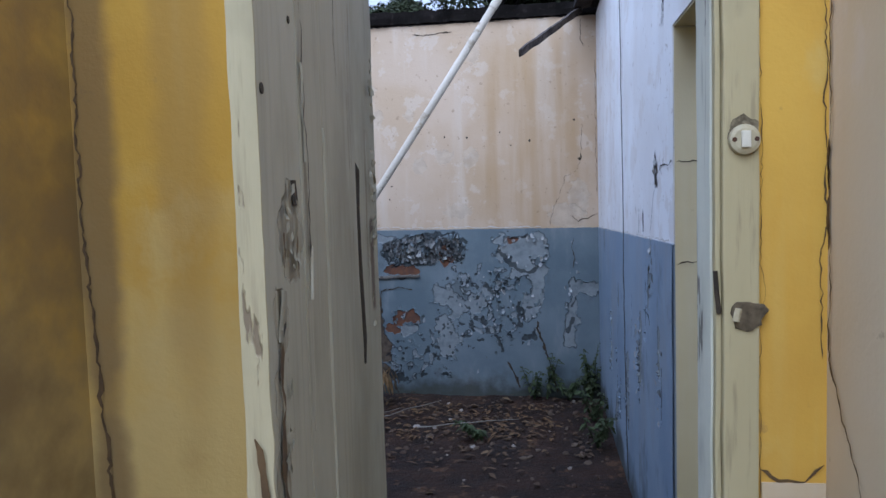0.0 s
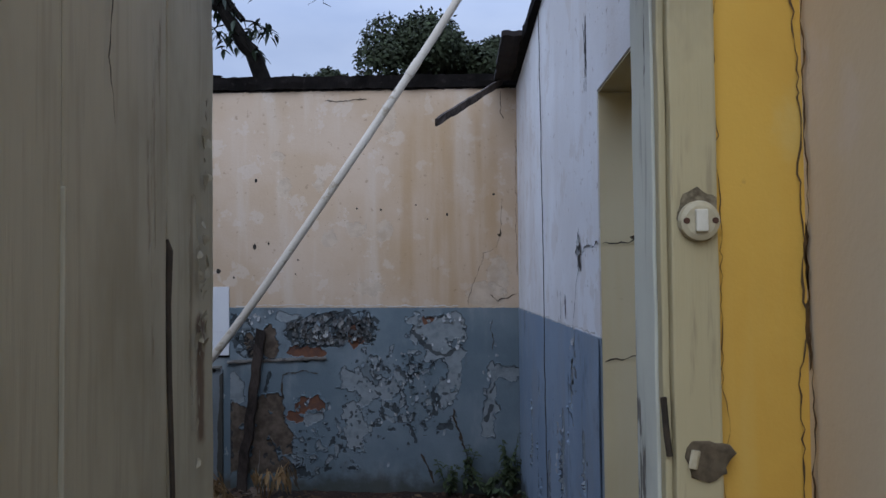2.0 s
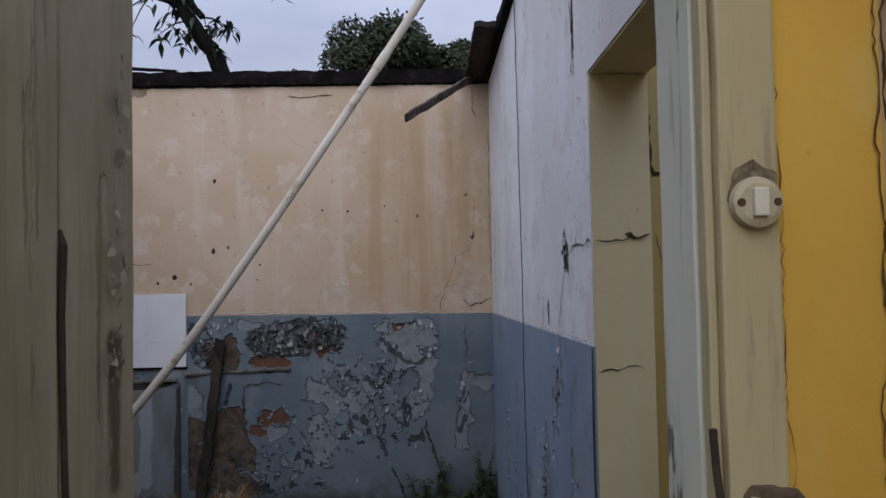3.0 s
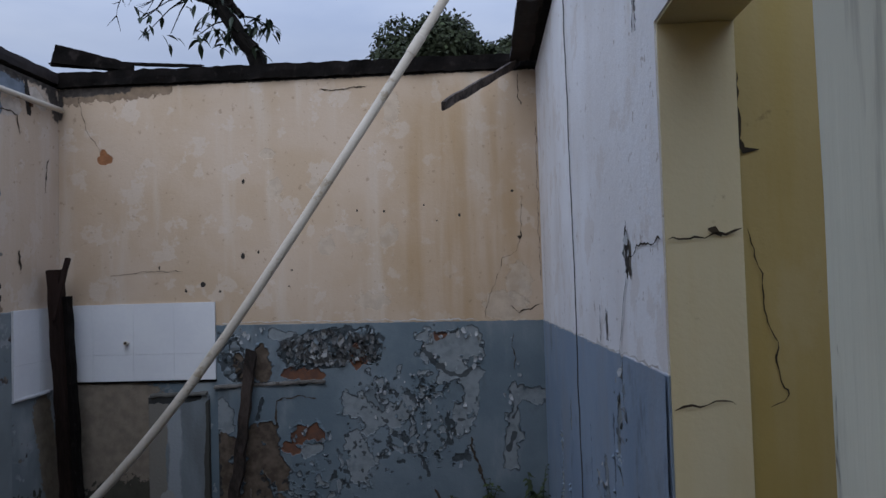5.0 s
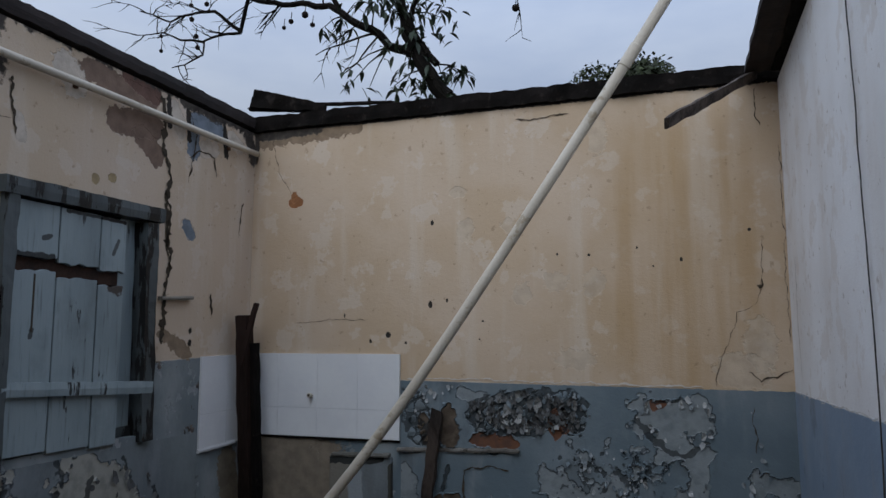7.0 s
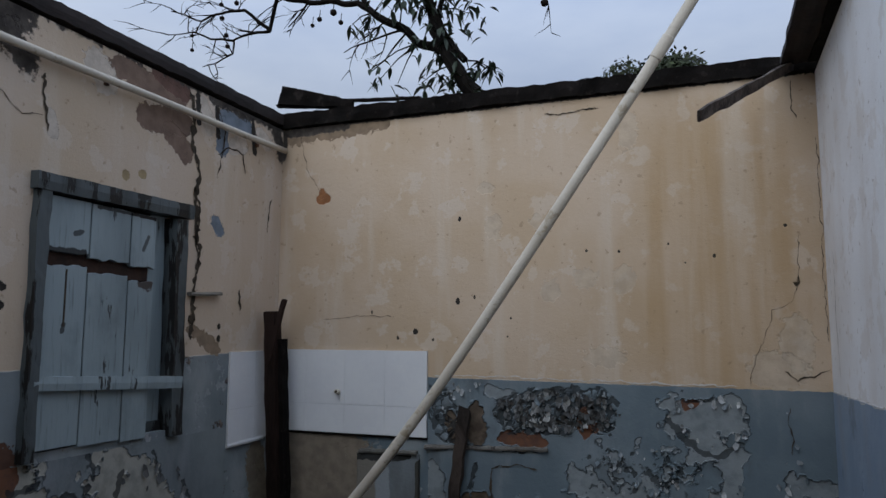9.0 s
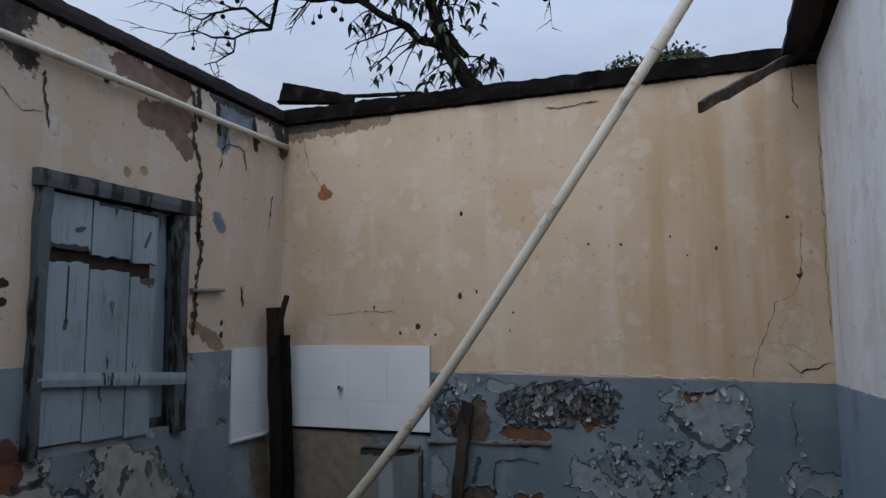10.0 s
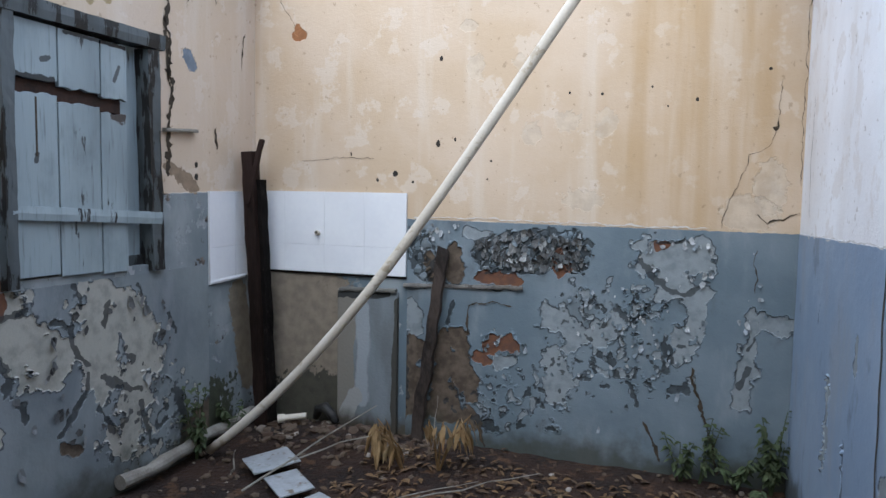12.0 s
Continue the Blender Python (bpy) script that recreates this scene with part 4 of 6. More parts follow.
crack("crack", "x-", XC1, [(1.144, 2.2), (1.138, 1.75), (1.142, 1.55), (1.13, 1.40), (1.136, 1.22), (1.10, 1.16), (1.03, 1.05), (0.99, 0.98), (0.95, 0.86), (0.90, 0.6)], 0.006, MAT_BROWN, seed=42)
crack("crack", "x-", XC1, [(1.142, 1.60), (1.135, 1.50), (1.140, 1.40)], 0.012, MAT_BROWN, seed=43)
crack("crack", "y-", YD0, [(0.81, 0.99), (0.86, 0.97), (0.905, 0.985), (0.922, 1.0)], 0.008, MAT_BROWN, seed=44)
crack("crack", "y-", YD0, [(0.809, 2.08), (0.811, 1.5), (0.808, 1.0), (0.810, 0.4)], 0.0014, MAT_BROWN, seed=45)
crack("crack", "y-", YD0, [(-0.53, 2.2), (-0.525, 1.8), (-0.532, 1.5), (-0.515, 1.3), (-0.50, 1.0), (-0.51, 0.6)], 0.009, MAT_BROWN, seed=46)

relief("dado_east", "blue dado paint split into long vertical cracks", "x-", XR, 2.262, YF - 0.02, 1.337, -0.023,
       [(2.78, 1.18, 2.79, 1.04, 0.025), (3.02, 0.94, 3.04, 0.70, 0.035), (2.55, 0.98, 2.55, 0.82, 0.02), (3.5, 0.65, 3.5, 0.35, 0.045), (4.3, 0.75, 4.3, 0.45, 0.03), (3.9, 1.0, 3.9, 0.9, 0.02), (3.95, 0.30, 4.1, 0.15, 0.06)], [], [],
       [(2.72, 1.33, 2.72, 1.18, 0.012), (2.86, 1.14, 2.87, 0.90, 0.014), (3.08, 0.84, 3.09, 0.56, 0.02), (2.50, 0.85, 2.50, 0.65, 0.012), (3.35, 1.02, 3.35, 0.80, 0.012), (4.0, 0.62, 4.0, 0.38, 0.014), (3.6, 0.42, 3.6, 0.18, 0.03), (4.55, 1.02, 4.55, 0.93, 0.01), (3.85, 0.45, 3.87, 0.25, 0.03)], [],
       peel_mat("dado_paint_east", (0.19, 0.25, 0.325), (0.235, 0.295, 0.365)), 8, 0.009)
patch_bm = one_box(0.812, 0.9255, 1.1455, 1.1495, -0.05, 0.965)
tagged(mesh_from("plaster_patch", patch_bm, MAT_BEIGE), "bare beige plaster where the ochre paint is gone", "plaster", kind="structure")

# ---- door leaf and frame ----
HX, HY, LW = 0.068, 1.10, 0.625


def damaged_leaf_paint():
    n = Nodes("door_paint", 0.55)
    st = (1, 1, 0.2)
    big, grain = n.noise(7, 6, st, 0.62, 2.0), n.noise(55, 4, (1, 1, 0.06), 0.6, 7.0)
    rag = n.m("MULTIPLY", n.m("SUBTRACT", n.noise(16, 5, rough=0.62, seed=3.0), 0.5), 2.0)
    c = n.mix(n.step(n.noise(2.5, 4, st, 0.5, 5.0), 0.4, 0.6), (0.45, 0.41, 0.30), (0.39, 0.35, 0.245))
    c = n.mix(n.m("MULTIPLY", n.step(grain, 0.5, 0.7), 0.3), c, (0.21, 0.18, 0.115))
    c = n.mix(n.m("MULTIPLY", n.step(n.noise(9, 5, (1, 1, 0.1), 0.6, 13.0), 0.6, 0.7), 0.4), c, (0.47, 0.42, 0.28))
    c = n.mix(n.m("MULTIPLY", n.step(n.noise(3.4, 5, (1, 1, 0.5), 0.6, 29.0), 0.46, 0.68), 0.5), c, (0.20, 0.165, 0.09))
    h = n.m("MULTIPLY", grain, 0.35)
    off = n.step(n.m("ADD", big, n.m("MULTIPLY", grain, 0.15)), 0.745, 0.76)
    for y, z, ry, rz, k in ((0.59, 1.475, 0.05, 0.06, 0.9), (0.535, 1.38, 0.03, 0.04, 0.9), (0.515, 1.15, 0.03, 0.16, 0.9), (0.53, 0.9, 0.05, 0.25, 0.9), (1.21, 1.50, 0.02, 0.14, 0.9), (0.68, 1.42, 0.012, 0.2, 0.8)):
        off = n.m("MAXIMUM", off, n.blob(n.y, n.z, y, z, ry, rz, n.m("MULTIPLY", rag, k)))
    c = n.mix(off, c, n.mix(n.step(grain, 0.4, 0.6), (0.40, 0.36, 0.255), (0.25, 0.205, 0.13)))
    c = n.mix(n.m("MULTIPLY", n.streak(n.y, n.z, 1.237, 1.30, 1.235, 1.46, 0.016, rag, 0.5), 0.85), c, (0.10, 0.05, 0.022))
    return n.done(c, n.m("SUBTRACT", h, off), 0.7, 0.008)


MAT_LEAF = damaged_leaf_paint()
leaf = holder("door_1", "open plank door leaf in cracked olive-cream paint", "door", (HX, HY, 0), kind="structure")
leaf.rotation_euler = (0, 0, radians(5.3))
for k, (a, b) in enumerate(((-LW, -0.447), (-0.442, -0.303), (-0.300, -0.004))):
    bm = one_box(-0.025, 0.0, a, b, 0.03, 2.05, 0.003)
    bmesh.ops.subdivide_edges(bm, edges=[e for e in bm.edges if abs(e.verts[0].co.z - e.verts[1].co.z) > 1], cuts=40)
    for v in bm.verts:
        v.co.y += noise.noise(Vector((k * 3.1, v.co.y * 3, v.co.z * 5))) * 0.0025
        v.co.x += noise.noise(Vector((k * 5.1, v.co.y * 9, v.co.z * 3))) * 0.0015
    board = part("board", bm, MAT_LEAF, leaf)
    if k == 0:
        first = board
part("bead", one_box(-0.002, 0.004, -0.3045, -0.2985, 0.05, 1.62, 0.0015), MAT_LEAF, leaf, "thin cream bead over the board joint")
strip = one_box(-0.026, 0.0015, -LW - 0.004, -LW - 0.0005, 0.03, 2.05)
bmesh.ops.subdivide_edges(strip, edges=[e for e in strip.edges if abs(e.verts[0].co.z - e.verts[1].co.z) > 1], cuts=120)
for v in strip.verts:   # whole above, crumbled away below
    eaten = min(1.0, max(0.0, (1.32 - v.co.z) * 4))
    bite = noise.noise(Vector((v.co.x * 60, 3, v.co.z * 17))) + 0.5 * noise.noise(Vector((v.co.x * 90, 8, v.co.z * 48)))
    v.co.x += eaten * 0.010 * bite + 0.001 * bite
part("edge_strip", strip, MAT_LEAFEDGE, first, "flaking cream paint on the leaf edge")
for z in (0.35, 1.75):
    part("batten", one_box(-0.047, -0.026, -LW + 0.03, -0.03, z, z + 0.11, 0.004), MAT_LEAF, leaf)
part("screw_hole", tube([(0.002, -0.608, 1.632), (0.0005, -0.608, 1.632)], 0.006), MAT_CRACK, first)
part("screw_hole", tube([(0.002, -0.482, 1.732), (0.0005, -0.482, 1.732)], 0.0045), MAT_CRACK, first)
part("keyhole", rough_bar((0.0, -0.49, 1.54), (0.003, -0.49, 1.51), 0.02, 0.004, (1, 0, 0), 4, 0.003), MAT_CRACK, first)



def on_leaf(ob, name="split"):
    """Make a mark built in the leaf's own axes a part of its first board."""
    ob.name, ob.parent = name, first
    for key in ("label", "category", "kind"):
        if key in ob:
            del ob[key]


MAT_CHIP = flake_mat("cream_paint_chip", (0.40, 0.36, 0.25), (0.33, 0.29, 0.195), (0.46, 0.42, 0.31))
MAT_TORN = grainy("torn_paint_edge", (0.50, 0.46, 0.345), (0.42, 0.375, 0.27), 30, 120, 0.7, 0.3)
on_leaf(crack("split", "x+", 0.0, [(-0.440, 2.04), (-0.434, 1.90), (-0.436, 1.75)], 0.004, seed=61))
on_leaf(crack("split", "x+", 0.0, [(-0.430, 1.745), (-0.427, 1.72), (-0.432, 1.675)], 0.012, seed=70))
on_leaf(crack("split", "x+", 0.0, [(-0.428, 1.675), (-0.420, 1.60), (-0.418, 1.53)], 0.005, seed=71))
on_leaf(crack("split", "x+", 0.0, [(-0.418, 1.54), (-0.420, 1.49), (-0.426, 1.44)], 0.010, seed=72))
on_leaf(crack("split", "x+", 0.0, [(-0.20, 1.95), (-0.194, 1.84), (-0.188, 1.70)], 0.003, seed=62))
on_leaf(crack("split", "x+", 0.0, [(-0.556, 1.40), (-0.562, 1.385), (-0.574, 1.365)], 0.012, seed=73))
on_leaf(crack("split", "x+", 0.0, [(-0.578, 1.36), (-0.587, 1.31), (-0.590, 1.24), (-0.584, 1.10), (-0.59, 0.9)], 0.016, MAT_BROWN, seed=68))
on_leaf(crack("split", "x+", 0.0, [(-0.492, 1.53), (-0.486, 1.515)], 0.016, MAT_BROWN, seed=74))
on_leaf(crack("split", "x+", 0.0, [(-0.493, 1.475), (-0.498, 1.45), (-0.49, 1.42)], 0.012, MAT_BROWN, seed=75))
on_leaf(crack("split", "x+", 0.0, [(-0.556, 1.48), (-0.552, 1.46), (-0.558, 1.44)], 0.007, MAT_BROWN, seed=76))
part("torn_edge", rough_bar((0.002, -0.437, 1.69), (0.002, -0.428, 1.565), 0.006, 0.004, (1, 0, 0), 22, 0.005, 81), MAT_TORN, first, "pale torn paint along the split")
part("torn_edge", rough_bar((0.002, -0.413, 1.455), (0.002, -0.421, 1.385), 0.007, 0.005, (1, 0, 0), 12, 0.003, 82), MAT_TORN, first, "pale torn paint along the split")
part("torn_flap", rough_bar((0.002, -0.568, 1.416), (0.003, -0.580, 1.360), 0.024, 0.003, (1, 0, 0), 14, 0.010, 83), MAT_CHIP, first, "pale lifted flap of paint")
on_leaf(crack("split", "y-", -LW - 0.004, [(-0.016, 1.27), (-0.010, 1.12), (-0.018, 0.98), (-0.012, 0.82), (-0.016, 0.6)], 0.012, MAT_BROWN, seed=67))
on_leaf(flakes("paint_flakes", "", "x+", 0.0, [(-0.515, 1.475, 0.05, 0.055, 3), (-0.57, 1.30, 0.03, 0.10, 2), (-0.58, 0.95, 0.04, 0.25, 2)], 50, 0.013, MAT_CHIP, 65, 0.3), "paint_flakes")

flakes("paint_flakes", "cream and brown paint chips on the door jamb", "x+", 0.064, [(1.225, 1.52, 0.018, 0.10, 2), (1.20, 1.35, 0.02, 0.15, 1), (1.24, 1.75, 0.015, 0.1, 1)], 40, 0.016, MAT_CHIP, 66, 0.4)
frame_ob = holder("door_frame", "worn timber door frame, cream outside and blue-grey inside", "door frame", (0.77, 1.2, 0), kind="structure")


def fpart(name, bm, mat, label=""):
    return local(part(name, bm, mat, frame_ob, label), frame_ob)


def worn(bm, amp=0.002):
    bmesh.ops.subdivide_edges(bm, edges=[e for e in bm.edges if abs(e.verts[0].co.z - e.verts[1].co.z) > 0.8], cuts=50)
    for v in bm.verts:
        v.co.x += noise.noise(Vector((v.co.x * 20, v.co.y * 20, v.co.z * 9))) * amp
        v.co.y += noise.noise(Vector((v.co.x * 20 + 7, v.co.y * 20, v.co.z * 9))) * amp
    return bm


fpart("jamb", worn(one_box(0.741, 0.805, 1.136, 1.29, -0.05, 2.12, 0.004)), MAT_FRAME)
fpart("stop", worn(one_box(0.730, 0.7405, 1.150, 1.172, -0.05, 2.06, 0.003)), MAT_FRAME)
fpart("lining", worn(one_box(0.727, 0.7405, 1.176, 1.288, -0.05, 2.06, 0.003)), MAT_FRAMEBLUE, "blue-grey flaking paint on the inner face")
fpart("jamb", worn(one_box(0.002, 0.062, 1.112, 1.292, -0.05, 2.12, 0.004)), MAT_LEAF)
fpart("head", one_box(0.0625, 0.7405, 1.14, 1.29, 2.06, 2.12, 0.004), MAT_FRAME)
# Black bar on the surface gives the shade of a gap beside the stop.
fpart("lock_recess", rough_bar((0.733, 1.147, 1.365), (0.737, 1.147, 1.285), 0.009, 0.006, (0, 1, 0), 6, 0.004, 3), MAT_CRACK, "dark bar standing for the shaded gap at the stop")
# Dark tube in place of the open gap; its shade is in the colour.
fpart("hinge_gap", tube([(0.064, 1.108, 1.585), (0.069, 1.104, 1.57), (0.067, 1.104, 1.50), (0.068, 1.106, 1.40), (0.072, 1.107, 1.25), (0.0705, 1.108, 1.20)], [0.002, 0.0045, 0.004, 0.0035, 0.0035, 0.002], 8), MAT_CRACK, "dark strip standing for the shaded gap at the hinge side")

sw = holder("light_switch", "round old light switch with white rocker on the frame", "light switch", (0.777, 1.1355, 1.603))
MAT_SWITCH = grainy("aged_bakelite", (0.50, 0.44, 0.29), (0.42, 0.365, 0.235), 40, 200, 0.4, 0.1)
MAT_ROCKER = grainy("rocker_plastic", (0.66, 0.62, 0.50), (0.60, 0.56, 0.44), 60, 200, 0.35, 0.05)
bm = bmesh.new()
tube([(0, 0, 0), (0, -0.006, 0), (0, -0.011, 0), (0, -0.0135, 0)], [0.0275, 0.0275, 0.026, 0.020], 32, bm)
swbase = part("base", bm, MAT_SWITCH, sw)
part("rocker", one_box(-0.008, 0.008, -0.020, -0.012, -0.015, 0.015, 0.002), MAT_ROCKER, swbase, "white rocker")
for sx in (-0.019, 0.019):
    part("screw", tube([(sx, -0.010, 0), (sx, -0.0145, 0)], 0.0042, 12), MAT_IRON, swbase)
bm = bmesh.new()
tube([(0.002, 0.0, 0.006), (0.002, -0.0012, 0.006)], 0.0295, 28, bm)
for v in bm.verts:
    v.co.x *= 1 + 0.35 * noise.noise(Vector((v.co.x * 45, v.co.z * 45, 6)))
    v.co.z = 0.004 + (v.co.z - 0.004) * (1.25 + 0.5 * noise.noise(Vector((v.co.x * 70, v.co.z * 50, 9)))) if v.co.z > 0.01 else v.co.z
part("scraped_paint", bm, grainy("scraped_frame", (0.09, 0.07, 0.042), (0.24, 0.20, 0.125), 60, 150), sw, "scraped brown patch round the switch")
st = holder("old_switch_mark", "round mark and broken base where an old switch was fixed", "switch base", (0.785, 1.1355, 1.285))
bm = bmesh.new()
tube([(0, 0, 0), (0, -0.004, 0), (0, -0.005, 0)], [0.030, 0.029, 0.02], 20, bm)
for v in bm.verts:
    v.co.x *= 1 + 0.5 * noise.noise(Vector((v.co.x * 60, v.co.z * 60, 2)))
    v.co.z *= 1 + 0.4 * noise.noise(Vector((v.co.x * 50, v.co.z * 50, 7)))
part("base", bm, grainy("scraped_wood", (0.13, 0.10, 0.06), (0.07, 0.052, 0.03), 45, 120), st)
part("remnant", rough_bar((-0.022, -0.006, -0.012), (-0.018, -0.006, 0.012), 0.012, 0.004, (0, 1, 0), 4, 0.003), MAT_SWITCH, st)

# ---- wall tops and roof remains ----
def beam(name, label, a, b, wide, thick, mat=MAT_ROT, seed=1, cuts=40, amp=0.012, ragged=0.0, cat="beam", taper=1.0):
    return tagged(mesh_from(name, rough_bar(a, b, wide, thick, (0, 0, 1), cuts, amp, seed, ragged, taper), mat), label, cat, kind="structure")


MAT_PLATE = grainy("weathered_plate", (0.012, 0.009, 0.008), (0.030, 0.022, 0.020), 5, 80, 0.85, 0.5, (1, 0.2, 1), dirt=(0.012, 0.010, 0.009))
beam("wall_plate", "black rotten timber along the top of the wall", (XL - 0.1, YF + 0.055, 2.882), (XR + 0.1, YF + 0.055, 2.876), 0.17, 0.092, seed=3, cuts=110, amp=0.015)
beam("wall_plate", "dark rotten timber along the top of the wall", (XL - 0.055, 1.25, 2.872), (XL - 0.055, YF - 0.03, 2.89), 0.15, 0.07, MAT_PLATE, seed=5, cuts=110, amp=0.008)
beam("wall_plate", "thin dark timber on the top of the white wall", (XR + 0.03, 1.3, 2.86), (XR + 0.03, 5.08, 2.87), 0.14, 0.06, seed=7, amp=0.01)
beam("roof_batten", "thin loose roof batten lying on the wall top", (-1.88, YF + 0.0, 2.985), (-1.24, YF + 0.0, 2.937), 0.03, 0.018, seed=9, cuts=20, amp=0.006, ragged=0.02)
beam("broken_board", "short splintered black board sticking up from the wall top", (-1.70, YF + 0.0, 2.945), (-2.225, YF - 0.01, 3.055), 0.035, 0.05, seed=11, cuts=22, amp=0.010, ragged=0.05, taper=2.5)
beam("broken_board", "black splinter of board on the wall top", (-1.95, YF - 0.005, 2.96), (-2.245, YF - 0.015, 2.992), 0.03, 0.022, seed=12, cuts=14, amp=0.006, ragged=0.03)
MAT_SHEET = grainy("charred_roofing", (0.010, 0.007, 0.006), (0.022, 0.014, 0.012), 10, 60, 0.8, 0.6)
bm = bmesh.new()
nu, nv = 24, 12
rows = []
for top in (0, 1):
    g = []
    for i in range(nu + 1):
        y = 4.18 + (5.14 - 4.18) * i / nu
        row = []
        for j in range(nv + 1):
            x0 = 0.700 + 0.012 * noise.noise(Vector((y * 6, 1, 2))) + (0.05 if i == 0 else 0) * noise.noise(Vector((j, 5, 5)))
            x = x0 + (0.93 - x0) * j / nv
            z = 2.85 + 0.055 * (0.93 - x) + 0.012 * math.sin(x * 80) * 0.4 + 0.03 * top + 0.006 * noise.noise(Vector((x * 9, y * 9, 0)))
            row.append(bm.verts.new((x, y + (0.02 * noise.noise(Vector((x * 15, 3, 1))) if i in (0, nu) else 0), z)))
        g.append(row)
    rows.append(g)
for g in rows:
    for i in range(nu):
        for j in range(nv):
            bm.faces.new((g[i][j], g[i + 1][j], g[i + 1][j + 1], g[i][j + 1]))
lo, hi = rows
for i in range(nu):
    for j in (0, nv):
        bm.faces.new((lo[i][j], lo[i + 1][j], hi[i + 1][j], hi[i][j]))
for j in range(nv):
    for i in (0, nu):
        bm.faces.new((lo[i][j], lo[i][j + 1], hi[i][j + 1], hi[i][j]))
tagged(mesh_from("roof_remnant", bm, MAT_SHEET), "charred dark remnant of roofing overhanging the wall", "roof remnant", kind="structure")
stick = mesh_from("hanging_lath", rough_bar((0.76, 5.17, 2.865), (0.318, 4.32, 2.405), 0.052, 0.016, (1, 0.1, 0), 16, 0.006, 13, 0.015), grainy("charred_lath", (0.018, 0.013, 0.011), (0.10, 0.08, 0.068), 14, 80, 0.85, 0.5))
tagged(stick, "charred broken roof lath hanging from the wall corner", "lath")

# ---- pipes and cable ----
def pole_at(z):
    return Vector((-2.1043 + z * (1.3064 + z * (-0.4074 + z * (0.1218 - 0.0138 * z))), 4.56 - 0.012 * z, z))


pole = holder("leaning_pipe", "long dirty cream plastic pipe leaning across the room", "pipe", pole_at(0.03))
pipe_tube = local(part("tube", tube([pole_at(0.02 + 0.08 * i) for i in range(42)], 0.025, 20), MAT_PIPE, pole, smooth=True), pole)
part("collar", tube([pole_at(z) for z in (2.74, 2.743, 2.83, 2.833)], [0.0252, 0.0285, 0.0285, 0.0252], 20), MAT_PIPE, pipe_tube, "wider pipe joint")
wp = holder("wall_pipe", "thin cream plastic pipe running along the wall", "pipe", (XL + 0.035, 3.2, 2.655))
local(part("tube", tube([(XL + 0.035 + 0.004 * math.sin(i), 1.31 + 0.193 * i, 2.642 + 0.0021 * i) for i in range(21)], 0.018, 14), MAT_PIPE, wp, smooth=True), wp)
for y in (2.4, 3.75, 4.9):
    local(part("clip", one_box(XL + 0.0005, XL + 0.016, y, y + 0.02, 2.648, 2.668, 0.002), MAT_IRON, wp), wp)
pts = []
for i in range(60):
    z = 2.80 - 2.78 * i / 59
    y = 3.66 - 0.04 * math.sin((2.8 - z) * 2.1) - 0.09 * max(0, 2.0 - z) + 0.012 * noise.noise(Vector((z * 3, 0, 0)))
    pts.append((XR - 0.008 - 0.006 * abs(noise.noise(Vector((z * 5, 3, 0)))), y, z))
tagged(mesh_from("cable", tube(pts, 0.0024, 8), grainy("black_cable", (0.04, 0.04, 0.04), (0.07, 0.065, 0.06), 30, 90, 0.5, 0.1), smooth=True), "thin black cable hanging down the white wall", "cable")

# ---- shuttered window ----
win = holder("window_1", "old plank shutter, closed, blue-grey paint peeling off", "window", (XL, 3.9, 1.04), kind="structure")


def wpart(name, bm, mat, label="", parent=None):
    ob = part(name, bm, mat, parent or win, label)
    if not parent:
        local(ob, win)
    return ob


XF = XL + 0.022
wpart("frame_side", rough_bar((XF - 0.03, 3.468, 1.03), (XF - 0.03, 3.462, 2.11), 0.06, 0.09, (1, 0, 0), 30, 0.006, 21), MAT_OLDFRAME)
wpart("frame_side", rough_bar((XF - 0.03, 4.292, 1.03), (XF - 0.03, 4.268, 2.11), 0.085, 0.085, (1, 0, 0), 30, 0.006, 22), MAT_OLDFRAME)
wpart("frame_head", rough_bar((XF - 0.028, 3.42, 2.146), (XF - 0.028, 4.345, 2.155), 0.10, 0.072, (0, 0, 1), 26, 0.005, 23), MAT_OLDFRAME)
wpart("sill", rough_bar((XF - 0.075, 3.48, 1.075), (XF - 0.075, 4.27, 1.085), 0.05, 0.05, (0, 0, 1), 20, 0.008, 24), MAT_OLDFRAME)
wpart("back_board", one_box(XF - 0.085, XF - 0.065, 4.125, 4.245, 1.09, 2.139, 0.003), MAT_SHUTTER, "pale inner shutter board")
wpart("back_board", one_box(XF - 0.09, XF - 0.07, 3.50, 4.12, 1.09, 2.139, 0.003), MAT_ROT, "dark boards behind the shutter")
cols = [(3.503, 3.713), (3.721, 3.944), (3.952, 4.106)]
